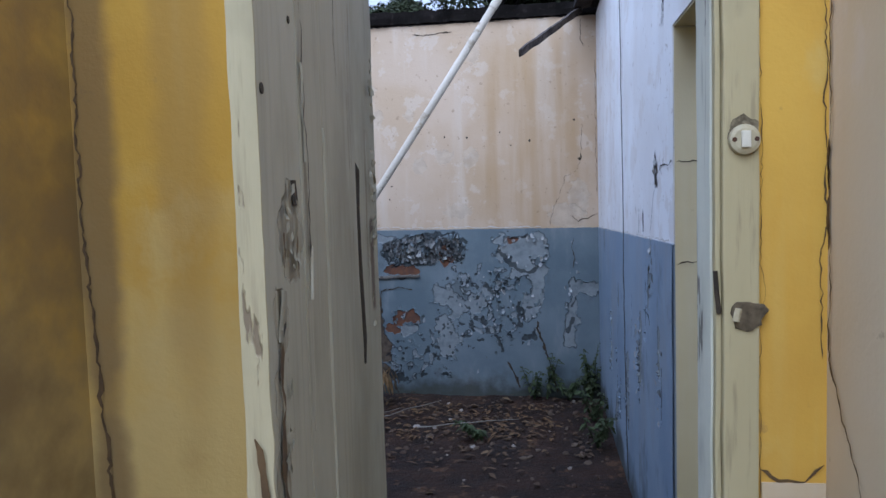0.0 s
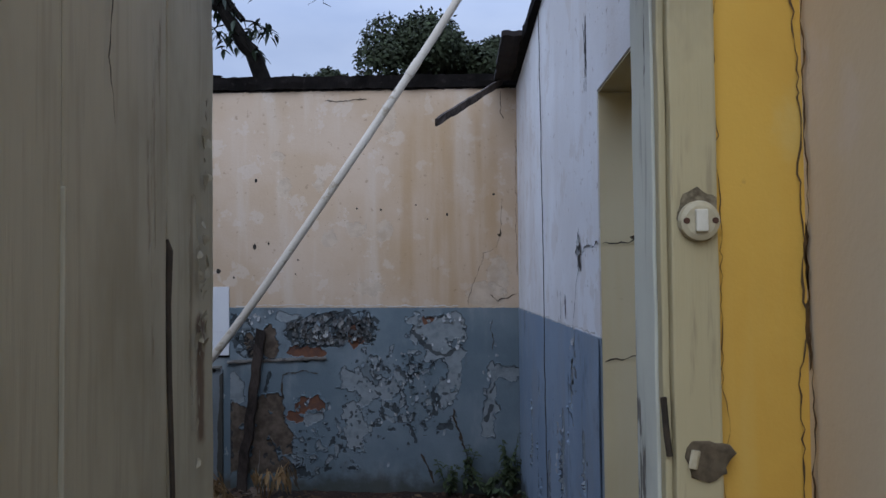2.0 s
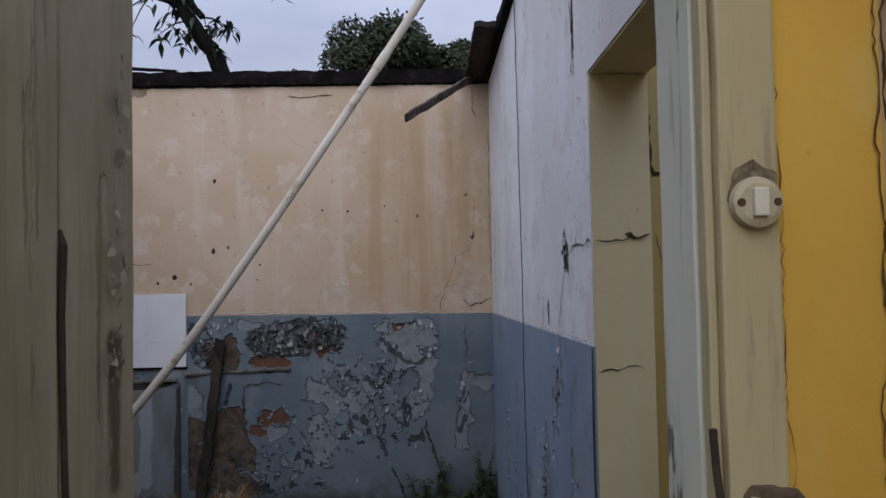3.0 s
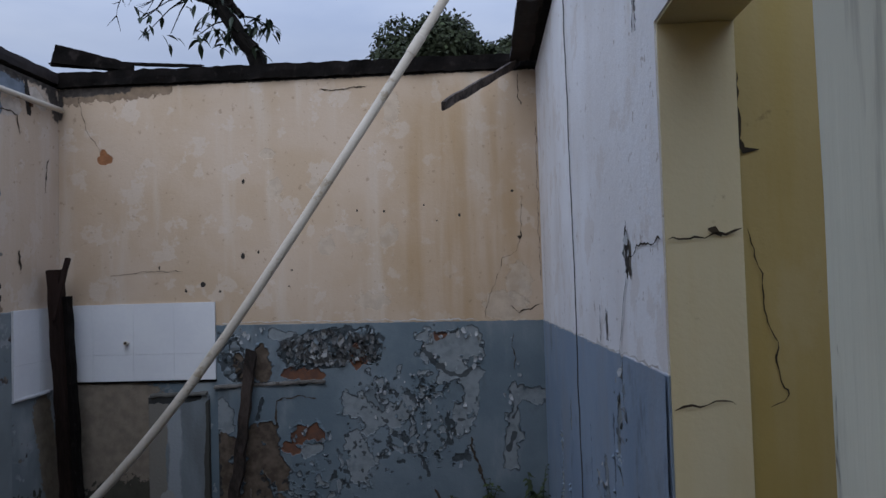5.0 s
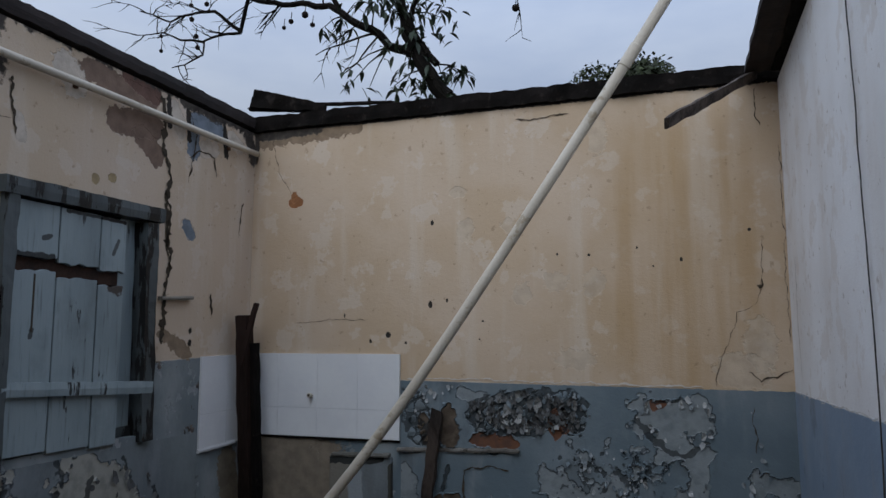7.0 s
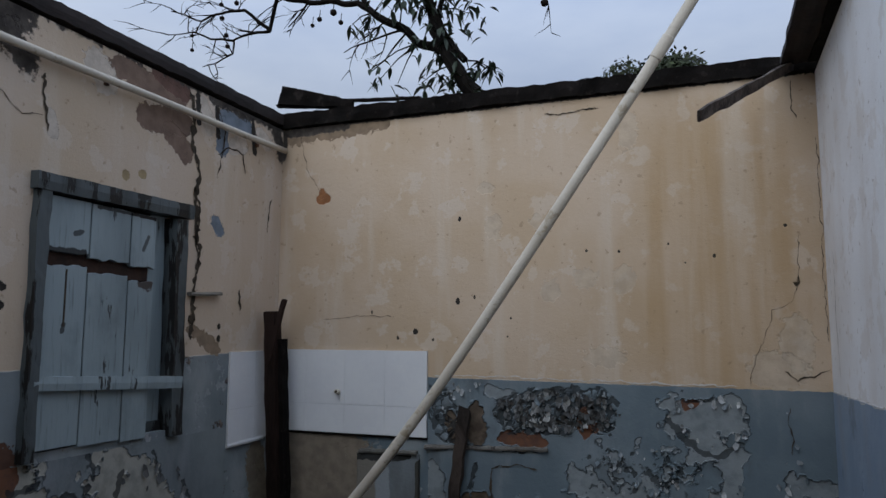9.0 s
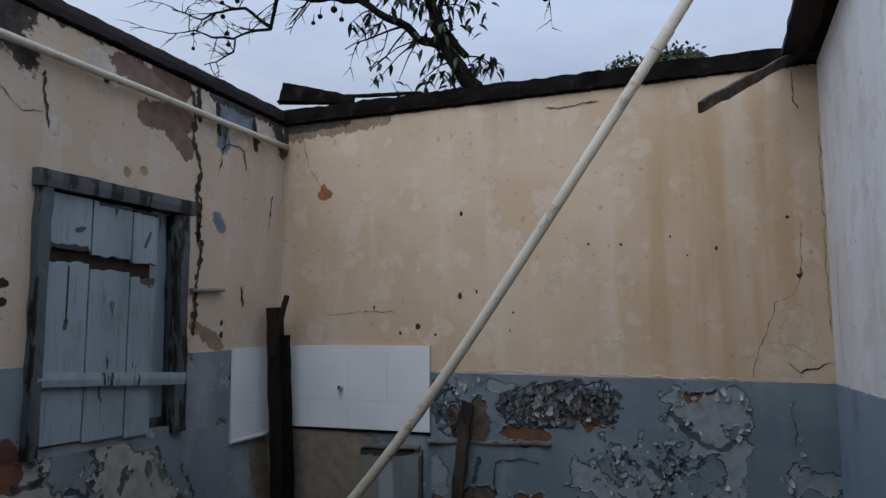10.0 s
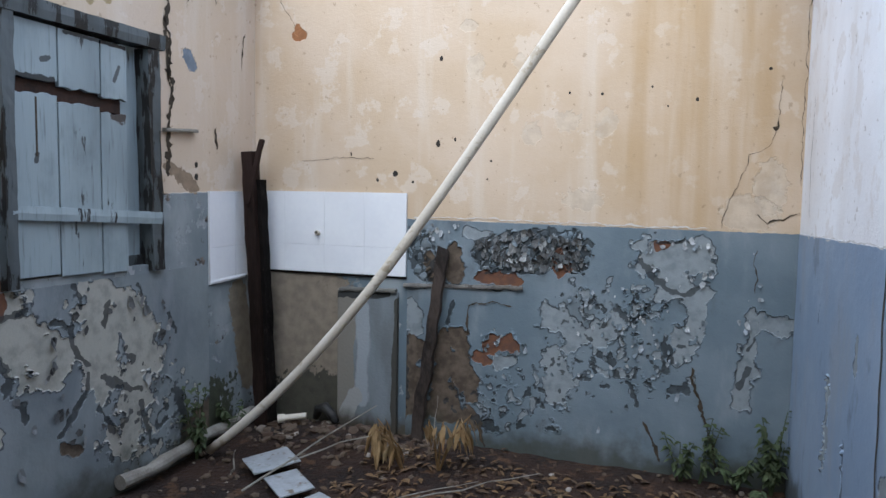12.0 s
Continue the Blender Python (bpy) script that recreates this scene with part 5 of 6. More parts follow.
for k, (a, b) in enumerate(cols):
    up = one_box(XF - 0.028, XF - 0.006, a, b, 1.868 - 0.012 * k, 2.100 - 0.002 * k, 0.003)
    bmesh.ops.subdivide_edges(up, edges=[e for e in up.edges if abs(e.verts[0].co.y - e.verts[1].co.y) > 0.1], cuts=9)
    for v in up.verts:
        if v.co.z < 1.9:
            v.co.z += 0.014 * noise.noise(Vector((v.co.y * 22, k, 1)))
    wpart("plank", up, MAT_SHUTTER)
    lo = one_box(XF - 0.028, XF - 0.006, a - 0.004, b - 0.004, 1.068 - 0.012 * k, 1.815 - 0.018 * k, 0.003)
    bmesh.ops.subdivide_edges(lo, edges=[e for e in lo.edges if abs(e.verts[0].co.y - e.verts[1].co.y) > 0.1], cuts=9)
    for v in lo.verts:
        if v.co.z > 1.7:
            v.co.z += 0.025 * noise.noise(Vector((v.co.y * 16, k, 4)))
    low_plank = wpart("plank", lo, MAT_SHUTTER)
    if k == 0:
        split_plank = low_plank
wpart("split", one_box(XF - 0.0065, XF - 0.004, 3.600, 3.608, 1.56, 1.80, 0.0), MAT_CRACK, "long split in the plank", split_plank)
wpart("rail", one_box(XF - 0.052, XF - 0.03, 3.49, 4.09, 1.78, 1.90, 0.004), grainy("bare_red_wood", (0.045, 0.022, 0.015), (0.022, 0.013, 0.010), 12, 80), "bare reddish rail behind the gap")
wpart("batten", rough_bar((XF + 0.006, 3.47, 1.335), (XF + 0.006, 4.315, 1.290), 0.022, 0.058, (0, 0, 1), 20, 0.004, 25), MAT_SHUTTER, "cross batten nailed over the planks")
bk = holder("wall_peg", "small grey wooden peg bar fixed beside the window", "peg", (XL, 4.49, 1.74))
local(part("bar", rough_bar((XL + 0.018, 4.36, 1.735), (XL + 0.018, 4.61, 1.748), 0.03, 0.018, (0, 0, 1), 8, 0.003), MAT_GREYWOOD, bk), bk)

# ---- tile panel over the old sink ----
tp = holder("tile_panel", "panel of white glazed wall tiles across the corner", "tiles", (-1.7, YF, 1.2), kind="structure")


def tpart(name, bm, mat, label=""):
    return local(part(name, bm, mat, tp, label), tp)


tpart("mortar", one_box(XL + 0.012, -1.192, YF - 0.012, YF - 0.001, 0.956, 1.436), MAT_GROUT)
tpart("mortar", one_box(XL + 0.001, XL + 0.011, 4.725, YF - 0.013, 0.93, 1.428), MAT_GROUT)
edges = [-1.19, -1.452, -1.714, -1.976, XL + 0.020]
for a, b in zip(edges[1:], edges):
    for z0, z1 in ((0.954, 1.118), (1.1195, 1.436)):
        tpart("tile", one_box(a + 0.0004, b - 0.0004, YF - 0.0185, YF - 0.0125, z0, z1, 0.0005), MAT_TILE)
for a, b in ((4.722, 4.962), (4.9635, YF - 0.020)):
    for z0, z1 in ((0.925, 1.112), (1.1135, 1.428)):
        tpart("tile", one_box(XL + 0.0115, XL + 0.0175, a, b, z0, z1, 0.0005), MAT_TILE)
tpart("broken_edge", rough_bar((XL + 0.012, 4.72, 0.915), (XL + 0.012, 5.05, 0.925), 0.03, 0.022, (0, 0, 1), 14, 0.008, 31), MAT_TILE, "chipped mortar edge under the tiles")
wpx = holder("water_pipe_stub", "short capped water pipe stub in the tiles", "pipe stub", (-1.754, YF - 0.02, 1.190))
stub = part("pipe", tube([(0, 0.01, 0), (0.004, -0.035, 0.004)], 0.013, 14), MAT_PIPE, wpx)
part("bore", tube([(0.004, -0.034, 0.004), (0.0043, -0.0365, 0.0045)], 0.009, 12), MAT_CRACK, stub, "dark open end")
# Near-black bar that puts in the shadow line below the tile edge.
tagged(mesh_from("shadow_gap_ledge", rough_bar((XL + 0.1, YF - 0.008, 0.945), (-1.19, YF - 0.008, 0.946), 0.014, 0.012, (0, 0, 1), 30, 0.004, 33), MAT_ROT), "black strip for the shadow gap under the tiles", "joint", kind="structure")
def pier_mat():
    n = Nodes("grey_pier_plaster", 0.9)
    rag = n.m("MULTIPLY", n.m("SUBTRACT", n.noise(14, 5, (1, 1, 0.4), 0.62, 4.0), 0.5), 2.0)
    c = n.mix(n.step(n.noise(5, 5, (1, 1, 0.3)), 0.38, 0.62), (0.165, 0.185, 0.195), (0.12, 0.132, 0.135))
    c = n.mix(n.streak(n.x, n.z, -1.60, 0.1, -1.58, 0.85, 0.085, n.m("MULTIPLY", rag, 0.6)), c, (0.17, 0.155, 0.13))
    c = n.mix(n.streak(n.x, n.z, -1.455, 0.2, -1.45, 0.75, 0.04, n.m("MULTIPLY", rag, 0.9), 0.2), c, (0.235, 0.255, 0.265))
    c = n.mix(n.streak(n.x, n.z, -1.55, 0.12, -1.50, 0.22, 0.05, rag), c, (0.25, 0.25, 0.235))
    c = n.mix(n.streak(n.x, n.z, -1.62, 0.83, -1.3, 0.85, 0.025, rag), c, (0.035, 0.036, 0.034))
    c = n.mix(n.streak(n.x, n.z, -1.24, 0.0, -1.23, 0.8, 0.03, rag), c, (0.05, 0.048, 0.04))
    c = n.mix(n.step(n.m("ADD", n.z, n.m("MULTIPLY", rag, 0.08)), 0.16, 0.04), c, (0.05, 0.042, 0.03))
    return n.done(c, n.noise(60, 4), 0.5, 0.006)


pier = mesh_from("sink_pier", one_box(-1.62, -1.235, YF - 0.03, YF + 0.01, -0.05, 0.86, 0.008), pier_mat())
tagged(pier, "grey plastered stub of a former sink support", "pier", kind="structure")
tagged(mesh_from("sink_ledge", rough_bar((-1.60, YF - 0.03, 0.862), (-1.24, YF - 0.03, 0.872), 0.04, 0.02, (0, 0, 1), 16, 0.008, 35), grainy("grey_cement", (0.13, 0.125, 0.11), (0.08, 0.075, 0.065), 9, 70)), "broken cement ledge of the former sink", "ledge", kind="structure")
tagged(mesh_from("wall_ledge", rough_bar((-1.20, YF - 0.014, 0.905), (-0.50, YF - 0.012, 0.928), 0.024, 0.020, (0, 0, 1), 40, 0.012, 36), grainy("worn_cement", (0.16, 0.15, 0.135), (0.085, 0.076, 0.066), 9, 70, dirt=(0.05, 0.042, 0.036))), "worn cement ledge across the peeling wall", "ledge", kind="structure")

# ---- timbers standing and lying ----
post = holder("leaning_post", "dark weathered timber post standing in the corner", "post", (-2.10, 5.02, 0))
timber = local(part("timber", rough_bar((-2.035, 5.03, -0.03), (-2.108, 5.0, 1.665), 0.075, 0.08, (0, 1, 0), 30, 0.006, 41, 0.006), MAT_POST, post), post)
# Added black strip carries the shade of the post's right face.
local(part("slat", rough_bar((-1.985, 5.05, -0.03), (-2.05, 5.03, 1.50), 0.032, 0.07, (0, 1, 0), 24, 0.006, 42), MAT_ROT, post, "black strip for the unlit right side of the post"), post)
part("brace", rough_bar((-2.095, 4.955, 1.36), (-2.015, 4.985, 1.735), 0.03, 0.022, (0, 1, 0), 10, 0.004, 43, 0.01), MAT_POST, timber, "short crooked lath nailed on")
plank = mesh_from("leaning_plank", rough_bar((-1.10, YF - 0.075, -0.03), (-0.95, YF - 0.045, 1.14), 0.07, 0.03, (0, 1, 0), 26, 0.012, 44, 0.02), grainy("mottled_plank", (0.012, 0.008, 0.006), (0.05, 0.036, 0.028), 7, 70, 0.85, 0.6, (1, 1, 0.4)))
tagged(plank, "mottled old plank leaning on the peeling wall", "plank")
log = mesh_from("fallen_pole", tube([(-2.145 + 0.012 * math.sin(i * 0.9), 5.07 - 0.09 * i, 0.085 - 0.0035 * i + 0.006 * math.sin(i * 1.7)) for i in range(13)], [0.034 + 0.005 * math.sin(i * 2.3) for i in range(13)], 12), MAT_GREYWOOD)
tagged(log, "grey weathered wooden pole lying on the earth", "pole")

# ---- litter and plants on the earth ----
rng = random.Random(77)


MAT_DIRTYTILE = grainy("dusty_tile", (0.30, 0.315, 0.325), (0.22, 0.23, 0.235), 8, 50, 0.5, 0.1, dirt=(0.13, 0.10, 0.075))


def loose_tile(a, w, d, turn, tilt):
    ob = mesh_from("loose_tile", one_box(-w / 2, w / 2, -d / 2, d / 2, 0, 0.007, 0.001), MAT_DIRTYTILE)
    ob.matrix_world = pose(a[0], a[1], a[2], tilt, 0, turn)
    return tagged(ob, "broken white tile lying in the dirt", "tile", "fallen tiles")


loose_tile((-1.652, 4.494, 0.045), 0.23, 0.24, -41, 6)
loose_tile((-1.43, 4.292, 0.035), 0.26, 0.17, -41, 5)
loose_tile((-1.19, 4.17, 0.022), 0.20, 0.12, -28, 3)
sock = holder("pipe_fitting", "short dirty white plastic pipe fitting lying on the rubble", "pipe fitting", (-1.83, 5.05, 0.085))
part("body", tube([(-0.07, -0.03, 0), (0.06, 0.02, 0.015)], 0.018, 14), MAT_PIPE, sock)
sock_end = part("socket", tube([(-0.095, -0.04, -0.004), (-0.06, -0.027, 0.0)], 0.026, 14), MAT_PIPE, sock)
part("bore", tube([(-0.0965, -0.0405, -0.004), (-0.094, -0.0395, -0.004)], 0.019, 12), MAT_CRACK, sock_end, "dark open end")
bl = mesh_from("old_boot_rubber", tube([(-1.74, 5.13, 0.07 + 0.0), (-1.72, 5.13, 0.13), (-1.67, 5.12, 0.15), (-1.62, 5.10, 0.12), (-1.58, 5.09, 0.07)], [0.02, 0.028, 0.03, 0.028, 0.02], 12), grainy("black_rubber", (0.012, 0.012, 0.012), (0.03, 0.028, 0.025), 20, 80, 0.6, 0.3), smooth=True)
bl.name = "rubber_hose"
tagged(bl, "bent piece of black rubber hose in the rubble", "hose")


def stones(name, label, area, count, smallest, largest, mat, seed):
    r = random.Random(seed)
    bm = bmesh.new()
    for _ in range(count):
        x, y = r.uniform(area[0], area[1]), area[3] - (area[3] - area[2]) * r.random() ** area[4]
        s = r.uniform(smallest, largest) * r.uniform(0.5, 1)
        res = bmesh.ops.create_icosphere(bm, subdivisions=1, radius=s)
        sc = Vector((r.uniform(0.7, 1.3), r.uniform(0.6, 1.2), r.uniform(0.35, 0.7)))
        q = Euler((r.uniform(-0.4, 0.4), r.uniform(-0.4, 0.4), r.uniform(0, 6))).to_matrix()
        c = Vector((x, y, ground_z(x, y) + s * 0.2))
        for v in res["verts"]:
            v.co = q @ Vector([v.co[k] * sc[k] * (1 + 0.5 * noise.noise(v.co * 40 + c * 9)) for k in range(3)]) + c
    return tagged(mesh_from(name, bm, mat), label, "rubble", kind="stuff")


def chip_mat(name, *cols):
    n = Nodes(name, 0.9)
    c = n.mix(n.step(n.island, 0.3, 0.45), cols[0], cols[1])
    c = n.mix(n.step(n.island, 0.94, 0.97), c, cols[2])
    return n.done(n.mix(n.m("MULTIPLY", n.noise(50, 4), 0.6), c, (0.06, 0.045, 0.03)), n.noise(80, 3), 0.5, 0.004)


MAT_RUBBLE = chip_mat("rubble", (0.06, 0.034, 0.022), (0.10, 0.07, 0.05), (0.34, 0.30, 0.26))
stones("rubble", "plaster and brick rubble strewn on the earth", (XL + 0.05, XR - 0.05, 3.9, YF - 0.03, 1.0), 420, 0.008, 0.032, MAT_RUBBLE, 5)
stones("rubble", "heap of crumbled plaster against the wall foot", (-2.1, -0.9, 4.8, YF - 0.02, 1.0), 160, 0.015, 0.05, MAT_RUBBLE, 6)
stones("rubble", "scattered crumbs of plaster on the earth", (XL + 0.05, XR - 0.05, 1.4, 4.2, 1.0), 350, 0.006, 0.025, MAT_RUBBLE, 7)
MAT_DRY = chip_mat("dry_leaf", (0.20, 0.115, 0.045), (0.30, 0.19, 0.085), (0.38, 0.27, 0.14))
MAT_LITTER = chip_mat("leaf_litter", (0.055, 0.03, 0.016), (0.085, 0.05, 0.026), (0.16, 0.105, 0.055))
MAT_WEED = chip_mat("weed_leaf", (0.025, 0.048, 0.018), (0.04, 0.07, 0.026), (0.075, 0.105, 0.045))


def leaf_at(bm, p, d, length, wide, droop, r):
    """A folded leaf blade from p along d, hanging by droop."""
    d = Vector(d).normalized()
    s = d.cross(Vector((r.uniform(-0.3, 0.3), r.uniform(-0.3, 0.3), 1))).normalized()
    up = s.cross(d)
    prev = None
    for i, k in enumerate((0.08, 0.75, 1.0, 0.65, 0.04)):
        t = i / 4
        c = Vector(p) + d * (length * t) - Vector((0, 0, droop * length * t * t))
        ring = [bm.verts.new(c - s * wide * k * 0.5 + up * wide * k * 0.18), bm.verts.new(c), bm.verts.new(c + s * wide * k * 0.5 + up * wide * k * 0.18)]
        if prev:
            for j in (0, 1):
                bm.faces.new((prev[j], prev[j + 1], ring[j + 1], ring[j]))
        prev = ring


def litter(name, label, area, count, mat, seed, length):
    r = random.Random(seed)
    bm = bmesh.new()
    for _ in range(count):
        x, y = r.uniform(area[0], area[1]), r.uniform(area[2], area[3])
        a = r.uniform(0, 6.28)
        leaf_at(bm, (x, y, ground_z(x, y) + r.uniform(0.005, 0.025)), (math.cos(a), math.sin(a), r.uniform(-0.1, 0.25)), length * r.uniform(0.5, 1), length * r.uniform(0.15, 0.4), r.uniform(0, 0.3), r)
    return tagged(mesh_from(name, bm, mat), label, "leaf litter", kind="stuff")


litter("leaf_litter", "dry brown leaves and straw on the earth", (-1.4, XR - 0.05, 3.6, YF - 0.05), 260, MAT_LITTER, 3, 0.08)
litter("leaf_litter", "dry leaves on the earth", (XL + 0.1, XR - 0.05, 1.6, 3.6), 150, MAT_LITTER, 4, 0.08)


litter("straw", "rust-brown straw and dead grass on the earth", (-1.25, 0.5, 4.15, 4.95), 420, chip_mat("straw", (0.10, 0.052, 0.022), (0.15, 0.085, 0.036), (0.22, 0.14, 0.07)), 21, 0.07)


def dry_plant(at, seed, stems):
    r = random.Random(seed)
    ob = holder("dry_plant", "withered plant with hanging straw-brown leaves", "dry plant", at)
    for _ in range(stems):
        a, h = r.uniform(0, 6.28), r.uniform(0.18, 0.30)
        tip = Vector((math.cos(a) * 0.17, math.sin(a) * 0.08, h))
        stem = part("stem", tube([(0, 0, -0.02), tip * 0.5 + Vector((0, 0, 0.05)), tip], [0.006, 0.005, 0.003], 6), MAT_DRY, ob)
        bm = bmesh.new()
        for _k in range(7):
            p = tip * r.uniform(0.75, 1.0) + Vector((r.uniform(-0.03, 0.03), r.uniform(-0.03, 0.03), r.uniform(-0.02, 0.02)))
            b = r.uniform(0, 6.28)
            leaf_at(bm, p, (math.cos(b) * 0.35, math.sin(b) * 0.35, -0.8), r.uniform(0.06, 0.12), r.uniform(0.022, 0.04), 0.3, r)
        part("leaves", bm, MAT_DRY, stem)
    return ob


dry_plant((-1.0, 4.70, ground_z(-1.0, 4.70)), 5, 6)
dry_plant((-0.83, 4.76, ground_z(-0.83, 4.76)), 6, 5)


def weed(at, seed, stems, height, lean=(0, 0), spread=0.1):
    r = random.Random(seed)
    ob = holder("weed", "small dark green weed growing at the wall foot", "weed", at, "weeds at the walls")
    for _ in range(stems):
        a = r.uniform(0, 6.28)
        h = height * r.uniform(0.5, 1)
        tip = Vector((math.cos(a) * spread + lean[0] * h, -abs(math.sin(a)) * spread * 0.6 + lean[1] * h, h))
        pts = [Vector((0, 0, -0.02)).lerp(tip, t) + Vector((r.uniform(-0.01, 0.01), 0, 0)) for t in (0, 0.35, 0.7, 1)]
        stem = part("stem", tube(pts, [0.004, 0.0035, 0.003, 0.002], 5), MAT_WEED, ob)
        bm = bmesh.new()
        for i in range(14):
            p = Vector((0, 0, 0)).lerp(tip, 0.2 + 0.8 * i / 13)
            b = r.uniform(0, 6.28)
            leaf_at(bm, p, (math.cos(b), -abs(math.sin(b)), r.uniform(-0.3, 0.5)), r.uniform(0.03, 0.065), r.uniform(0.018, 0.035), 0.4, r)
        part("leaves", bm, MAT_WEED, stem)
    return ob


weed((0.78, 5.12, 0), 11, 9, 0.42, spread=0.06)
weed((0.62, 5.13, 0), 12, 5, 0.20, spread=0.10)
weed((0.36, 5.15, 0), 13, 4, 0.24, spread=0.10)
weed((0.45, 5.15, 0), 14, 4, 0.34, (0.2, 0), 0.05)
weed((-2.13, 4.52, 0), 15, 7, 0.42, (0.0, 0.0), 0.07)
weed((-2.12, 4.82, 0), 16, 5, 0.25, spread=0.08)
weed((0.76, 4.6, 0), 17, 6, 0.22, spread=0.1)
weed((0.74, 4.1, 0), 18, 5, 0.20, spread=0.1)
weed((0.0, 4.2, 0), 19, 6, 0.13, spread=0.14)
for a, b, rad in (((-1.62, 4.18, 0.02), (-1.25, 4.95, 0.26), 0.006), ((-1.5, 4.45, 0.09), (-1.1, 4.72, 0.2), 0.005), ((-0.95, 4.2, 0.03), (-0.3, 4.75, 0.08), 0.005), ((-1.1, 4.1, 0.02), (-0.55, 4.5, 0.10), 0.004), ((-1.78, 4.35, 0.0), (-1.78, 4.36, 0.13), 0.006), ((-0.9, 4.95, 0.0), (-0.93, 5.0, 0.33), 0.004), ((-0.4, 4.3, 0.02), (0.25, 4.45, 0.04), 0.005)):
    a, b = Vector(a), Vector(b)
    pts = [a.lerp(b, t / 6) + Vector((rng.uniform(-0.012, 0.012), rng.uniform(-0.012, 0.012), rng.uniform(-0.006, 0.01))) for t in range(7)]
    tagged(mesh_from("twig", tube(pts, [rad * (1 - 0.1 * i) for i in range(7)], 6), MAT_GREYWOOD), "thin dry twig lying in the litter", "twig", "loose twigs")

# ---- trees beyond the wall ----
def branch(bm, p, d, length, rad, r, tips, depth):
    pts, q, dd = [p], p.copy(), d.normalized()
    n = max(4, int(length / 0.16))
    for _ in range(n):
        dd = (dd + Vector((r.uniform(-0.22, 0.22), r.uniform(-0.22, 0.22), r.uniform(-0.20, 0.20)))).normalized()
        q = q + dd * (length / n)
        pts.append(q.copy())
    tube(pts, [rad * (1 - 0.75 * i / n) for i in range(n + 1)], 6, bm, False)
    if depth:
        for _ in range(3 + depth):
            k = r.randint(1, n)
            nd = (dd + Vector((r.uniform(-1, 1), r.uniform(-0.6, 0.6), r.uniform(-0.7, 0.7)))).normalized()
            branch(bm, pts[k], nd, length * r.uniform(0.35, 0.6), max(rad * 0.45, 0.006), r, tips, depth - 1)
    else:
        tips.extend(pts[n // 2:])


def fruit_tree(seed):
    r = random.Random(seed)
    ob = holder("fruit_tree", "sparse dark fruit tree with round fruit behind the wall", "tree", (-1.2, 9.3, 0))
    bm, twigs = bmesh.new(), []

    def limb(radius, end, *xz, bare=0):
        """A crooked limb through (x, z) points in the tree's plane, tapering to end, with bare thin twigs."""
        pts = []
        for (a, b), (c, d) in zip(xz, xz[1:]):
            k = max(2, int(math.hypot(c - a, d - b) / 0.09))
            pts += [(a + (c - a) * i / k, b + (d - b) * i / k) for i in range(k)]
        pts.append(xz[-1])
        m = len(pts) - 1
        line = [Vector((a + 0.035 * noise.noise(Vector((a * 4, b * 4, 1))), 9.0 + 0.25 * noise.noise(Vector((a, b, 5))), b + 0.035 * noise.noise(Vector((a * 4, b * 4, 7))))) for a, b in pts]
        tube(line, [radius + (end - radius) * i / m for i in range(m + 1)], 8, bm, False)
        for _ in range(bare):
            branch(bm, line[r.randint(m // 4, m)], Vector((r.uniform(-1, 0.3), r.uniform(-0.4, 0.4), r.uniform(-0.8, 0.6))), r.uniform(0.25, 0.6), 0.009, r, twigs, 1)
        return line

    tube([Vector(p) for p in ((-1.2, 9.3, -0.2), (-1.35, 9.2, 1.5), (-1.75, 9.1, 3.2), (-2.13, 9.0, 4.28))], [0.15, 0.14, 0.12, 0.098], 12, bm)
    bones = limb(0.098, 0.028, (-2.13, 4.26), (-2.32, 4.54), (-2.50, 4.85), (-2.68, 5.21), (-2.78, 5.59), (-2.87, 6.18), (-2.80, 6.9))
    bones += limb(0.058, 0.022, (-2.46, 4.80), (-2.86, 5.02), (-3.03, 5.20), (-3.40, 5.42), (-3.55, 5.56), (-3.71, 5.67), (-4.03, 5.75), (-4.36, 5.77), (-4.87, 5.93), (-5.03, 5.62), (-5.05, 5.53), bare=9)
    limb(0.022, 0.007, (-5.05, 5.53), (-5.25, 5.54), (-5.55, 5.45), (-5.56, 5.24), (-5.81, 5.14), (-6.0, 5.11), bare=9)
    bones += limb(0.042, 0.02, (-2.25, 4.68), (-2.39, 4.89), (-2.54, 5.12), (-2.66, 5.35), (-2.57, 5.62), (-2.46, 5.97), (-2.3, 6.5))
    limb(0.026, 0.008, (-5.05, 5.56), (-5.39, 5.83), (-5.84, 5.84), (-6.12, 5.82), (-6.6, 6.01), bare=9)
    limb(0.018, 0.006, (-5.55, 5.43), (-5.91, 5.50), (-6.20, 5.63), (-6.6, 5.64), bare=5)
    limb(0.016, 0.006, (-3.05, 5.21), (-3.24, 5.15), (-3.47, 5.05), (-3.82, 5.0), bare=2)
    limb(0.014, 0.006, (-3.03, 5.18), (-3.15, 4.99), (-3.23, 4.80), (-3.38, 4.68))
    limb(0.016, 0.006, (-4.40, 5.78), (-4.61, 5.60), (-4.73, 5.52), bare=2)
    limb(0.035, 0.015, (-3.55, 5.56), (-3.65, 5.76), (-3.76, 6.11), (-3.9, 6.5), bare=3)
    limb(0.020, 0.006, (-2.5, 5.9), (-1.9, 6.1), (-1.35, 5.9), (-1.30, 5.32), bare=3)
    leaves = bmesh.new()

    def cluster(x, z, reach, count):
        c = Vector((x, 9.0 + r.uniform(-0.25, 0.25), z))
        near = min(bones, key=lambda p: (p - c).length)
        tube([near, near.lerp(c, 0.5) + Vector((0, 0, 0.04)), c], [0.012, 0.008, 0.004], 5, bm, False)
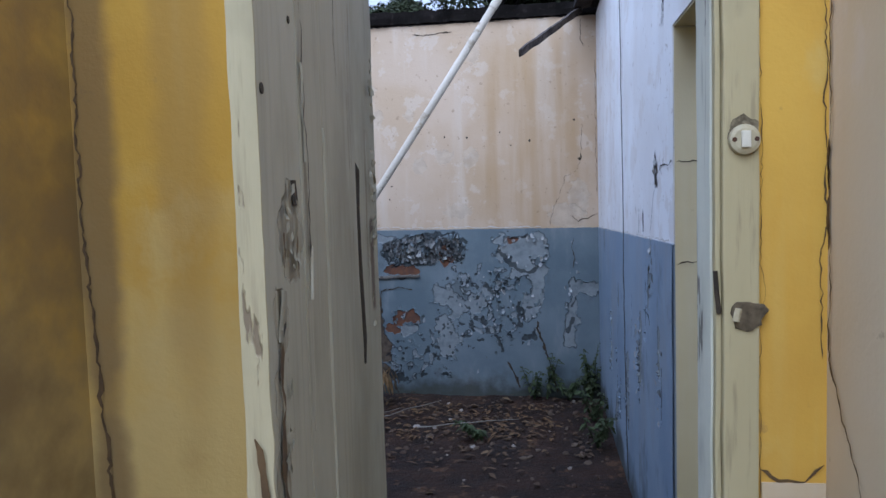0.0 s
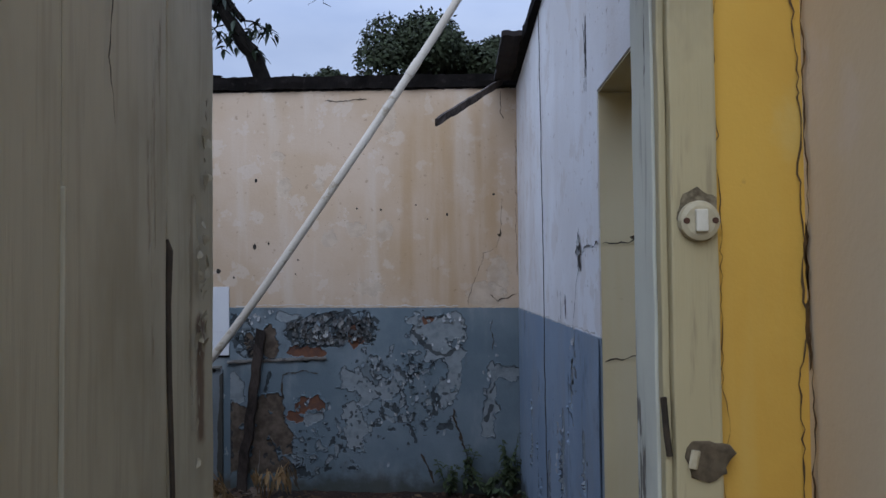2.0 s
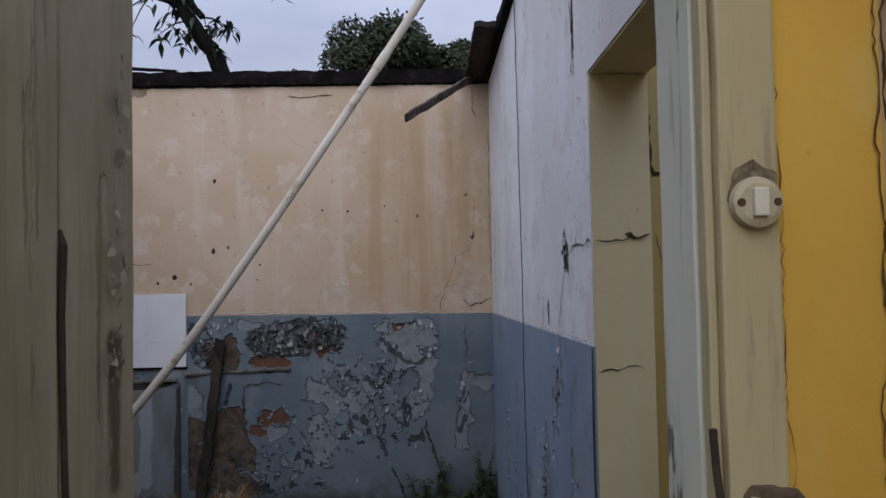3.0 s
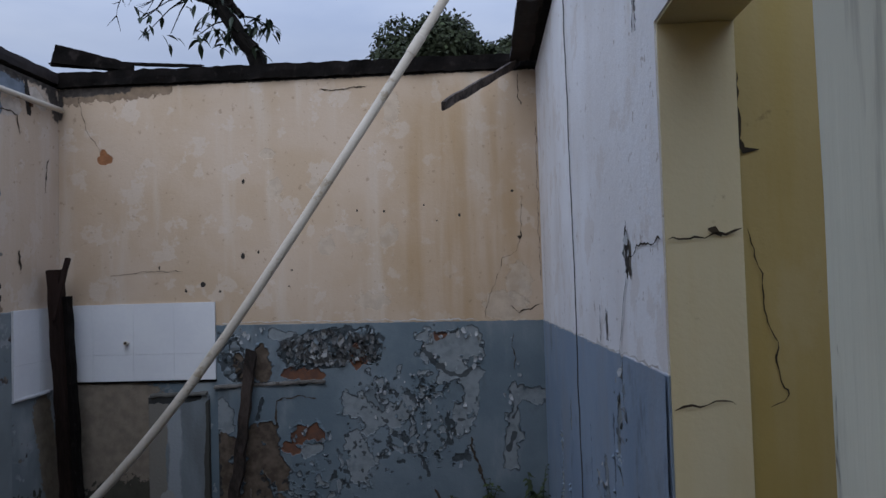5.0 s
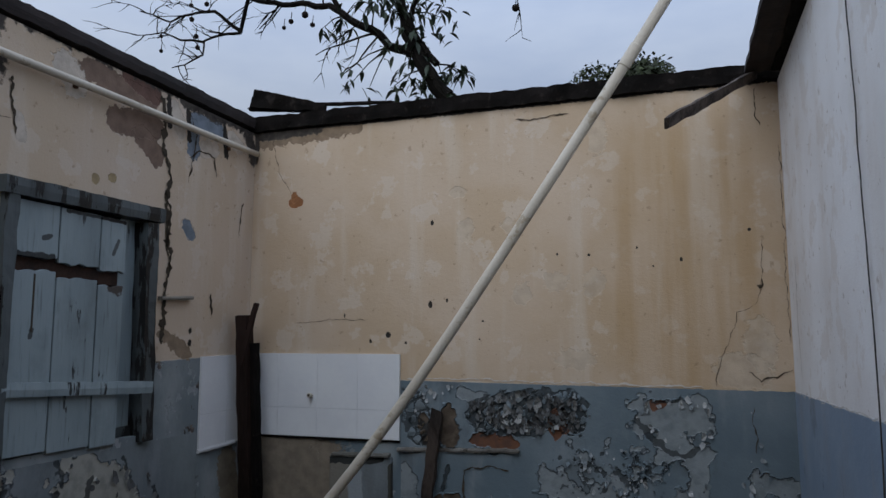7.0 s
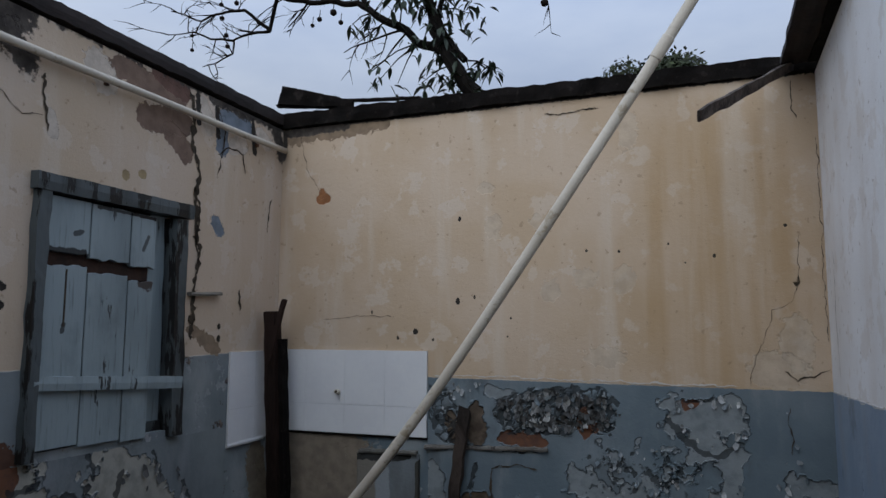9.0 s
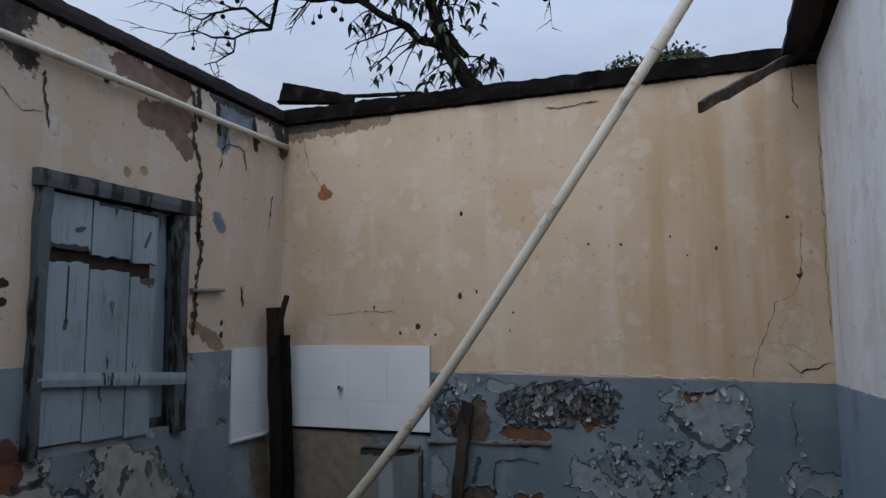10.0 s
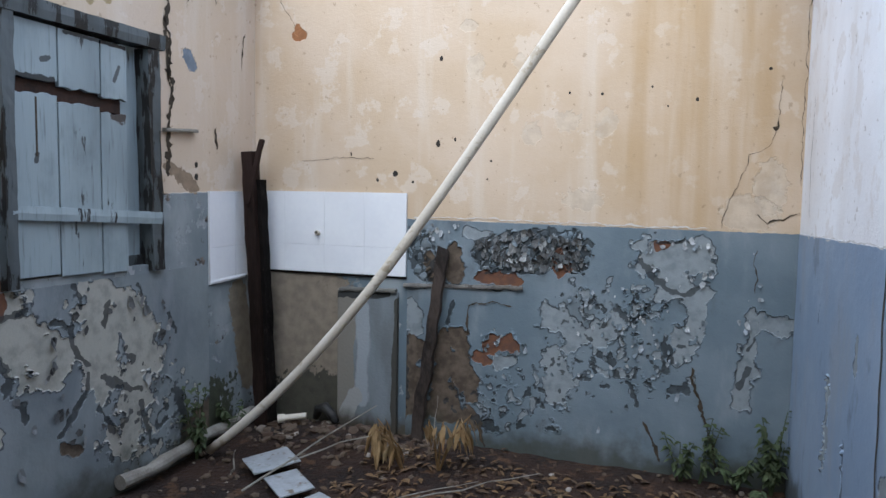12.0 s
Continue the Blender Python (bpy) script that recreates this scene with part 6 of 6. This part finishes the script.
        for _ in range(count):
            p = c + Vector((r.gauss(0, reach), r.gauss(0, reach), r.gauss(0, reach * 0.8)))
            a = r.uniform(0, 6.28)
            leaf_at(leaves, p, (math.cos(a), math.sin(a) * 0.6, r.uniform(-1.3, 0.1)), r.uniform(0.10, 0.155), r.uniform(0.045, 0.065), 0.4, r)

    for x, z, n in ((-3.35, 4.74, 9), (-3.44, 4.61, 6), (-3.22, 4.62, 4), (-3.46, 5.32, 14), (-3.70, 5.28, 7), (-2.64, 4.57, 12), (-2.70, 4.41, 10), (-2.46, 4.41, 10), (-2.36, 4.52, 12), (-2.86, 4.95, 14), (-2.66, 4.78, 10), (-2.08, 4.68, 14), (-1.97, 4.60, 9), (-2.22, 4.59, 14), (-2.46, 5.04, 8)):
        cluster(x, z, 0.07, n)
    for x, z in ((-2.79, 5.52), (-3.02, 5.48), (-2.5, 5.47), (-2.28, 5.38), (-2.65, 5.85), (-2.9, 5.96), (-2.21, 5.64), (-2.4, 6.2), (-3.1, 5.8), (-2.8, 6.4), (-2.0, 5.75), (-3.75, 6.1)):
        cluster(x, z, 0.13, 30)
    for p in bones[:14] * 2:
        cluster(p.x + r.gauss(0, 0.05), p.z + r.gauss(0, 0.05), 0.05, 3)
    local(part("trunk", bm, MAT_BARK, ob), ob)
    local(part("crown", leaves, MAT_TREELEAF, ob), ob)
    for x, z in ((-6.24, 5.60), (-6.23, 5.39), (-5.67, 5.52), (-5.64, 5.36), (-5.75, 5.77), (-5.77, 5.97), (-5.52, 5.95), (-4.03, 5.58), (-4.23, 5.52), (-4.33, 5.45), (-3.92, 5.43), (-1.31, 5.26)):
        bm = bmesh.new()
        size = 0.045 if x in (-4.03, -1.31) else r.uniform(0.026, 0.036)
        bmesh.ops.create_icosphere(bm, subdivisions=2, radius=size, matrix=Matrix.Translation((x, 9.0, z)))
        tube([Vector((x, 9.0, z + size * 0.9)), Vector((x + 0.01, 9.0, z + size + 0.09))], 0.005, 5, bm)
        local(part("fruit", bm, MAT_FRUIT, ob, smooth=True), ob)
    return ob


fruit_tree(9)


def bushy_tree(at, top, wide, seed, count):
    r = random.Random(seed)
    ob = holder("leafy_tree", "dense dark green leafy tree behind the wall", "tree", (*at, 0), "trees behind the wall")
    bm, tips = bmesh.new(), []
    tube([Vector((at[0], at[1], -0.2)), Vector((at[0] + 0.1, at[1], top * 0.35)), Vector((at[0], at[1], top * 0.65))], [0.3, 0.24, 0.14], 10, bm)
    lobes = []
    for _ in range(17):
        a, k = r.uniform(0, 6.28), r.uniform(0.1, 0.75)
        c = Vector((at[0] + math.cos(a) * wide * k, at[1] + math.sin(a) * wide * k * 0.8, 0))
        c.z = top - wide * (0.35 + 0.75 * k * k) - r.uniform(0, 0.8)
        lobes.append((c, wide * r.uniform(0.20, 0.42)))
        tube([Vector((at[0], at[1], top * 0.45)), (Vector((at[0], at[1], top * 0.55)) + c) / 2, c], [0.10, 0.06, 0.025], 6, bm, False)
    local(part("trunk", bm, MAT_BARK, ob), ob)
    verts, faces = [], []
    for _ in range(count):
        c, rad = r.choice(lobes)
        v = Vector((r.gauss(0, 1), r.gauss(0, 1), r.gauss(0, 1))).normalized()
        p = c + v * rad * r.uniform(0.65, 1.08)
        a = Vector((r.gauss(0, 1), r.gauss(0, 1), r.gauss(0, 0.7) - 0.5)).normalized()
        b = a.cross(v + Vector((0.01, 0.02, 0.03))).normalized()
        L, w = r.uniform(0.10, 0.20), r.uniform(0.035, 0.06)
        i = len(verts)
        verts += [p, p + a * L * 0.5 + b * w, p + a * L, p + a * L * 0.5 - b * w]
        faces.append((i, i + 1, i + 2, i + 3))
    me = bpy.data.meshes.new("crown")
    me.from_pydata(verts, [], faces)
    me.materials.append(MAT_BUSH)
    crown = new("crown", me)
    crown.parent = ob
    local(crown, ob)
    return ob


MAT_BUSH = chip_mat("dense_leaf", (0.013, 0.027, 0.010), (0.025, 0.045, 0.017), (0.055, 0.085, 0.035))
bushy_tree((-1.0, 22.5), 9.95, 2.1, 31, 22000)
bushy_tree((1.3, 23.0), 9.3, 1.6, 32, 14000)
bushy_tree((-4.0, 23.5), 8.5, 1.5, 33, 12000)
bushy_tree((3.8, 24.0), 9.2, 2.2, 34, 16000)
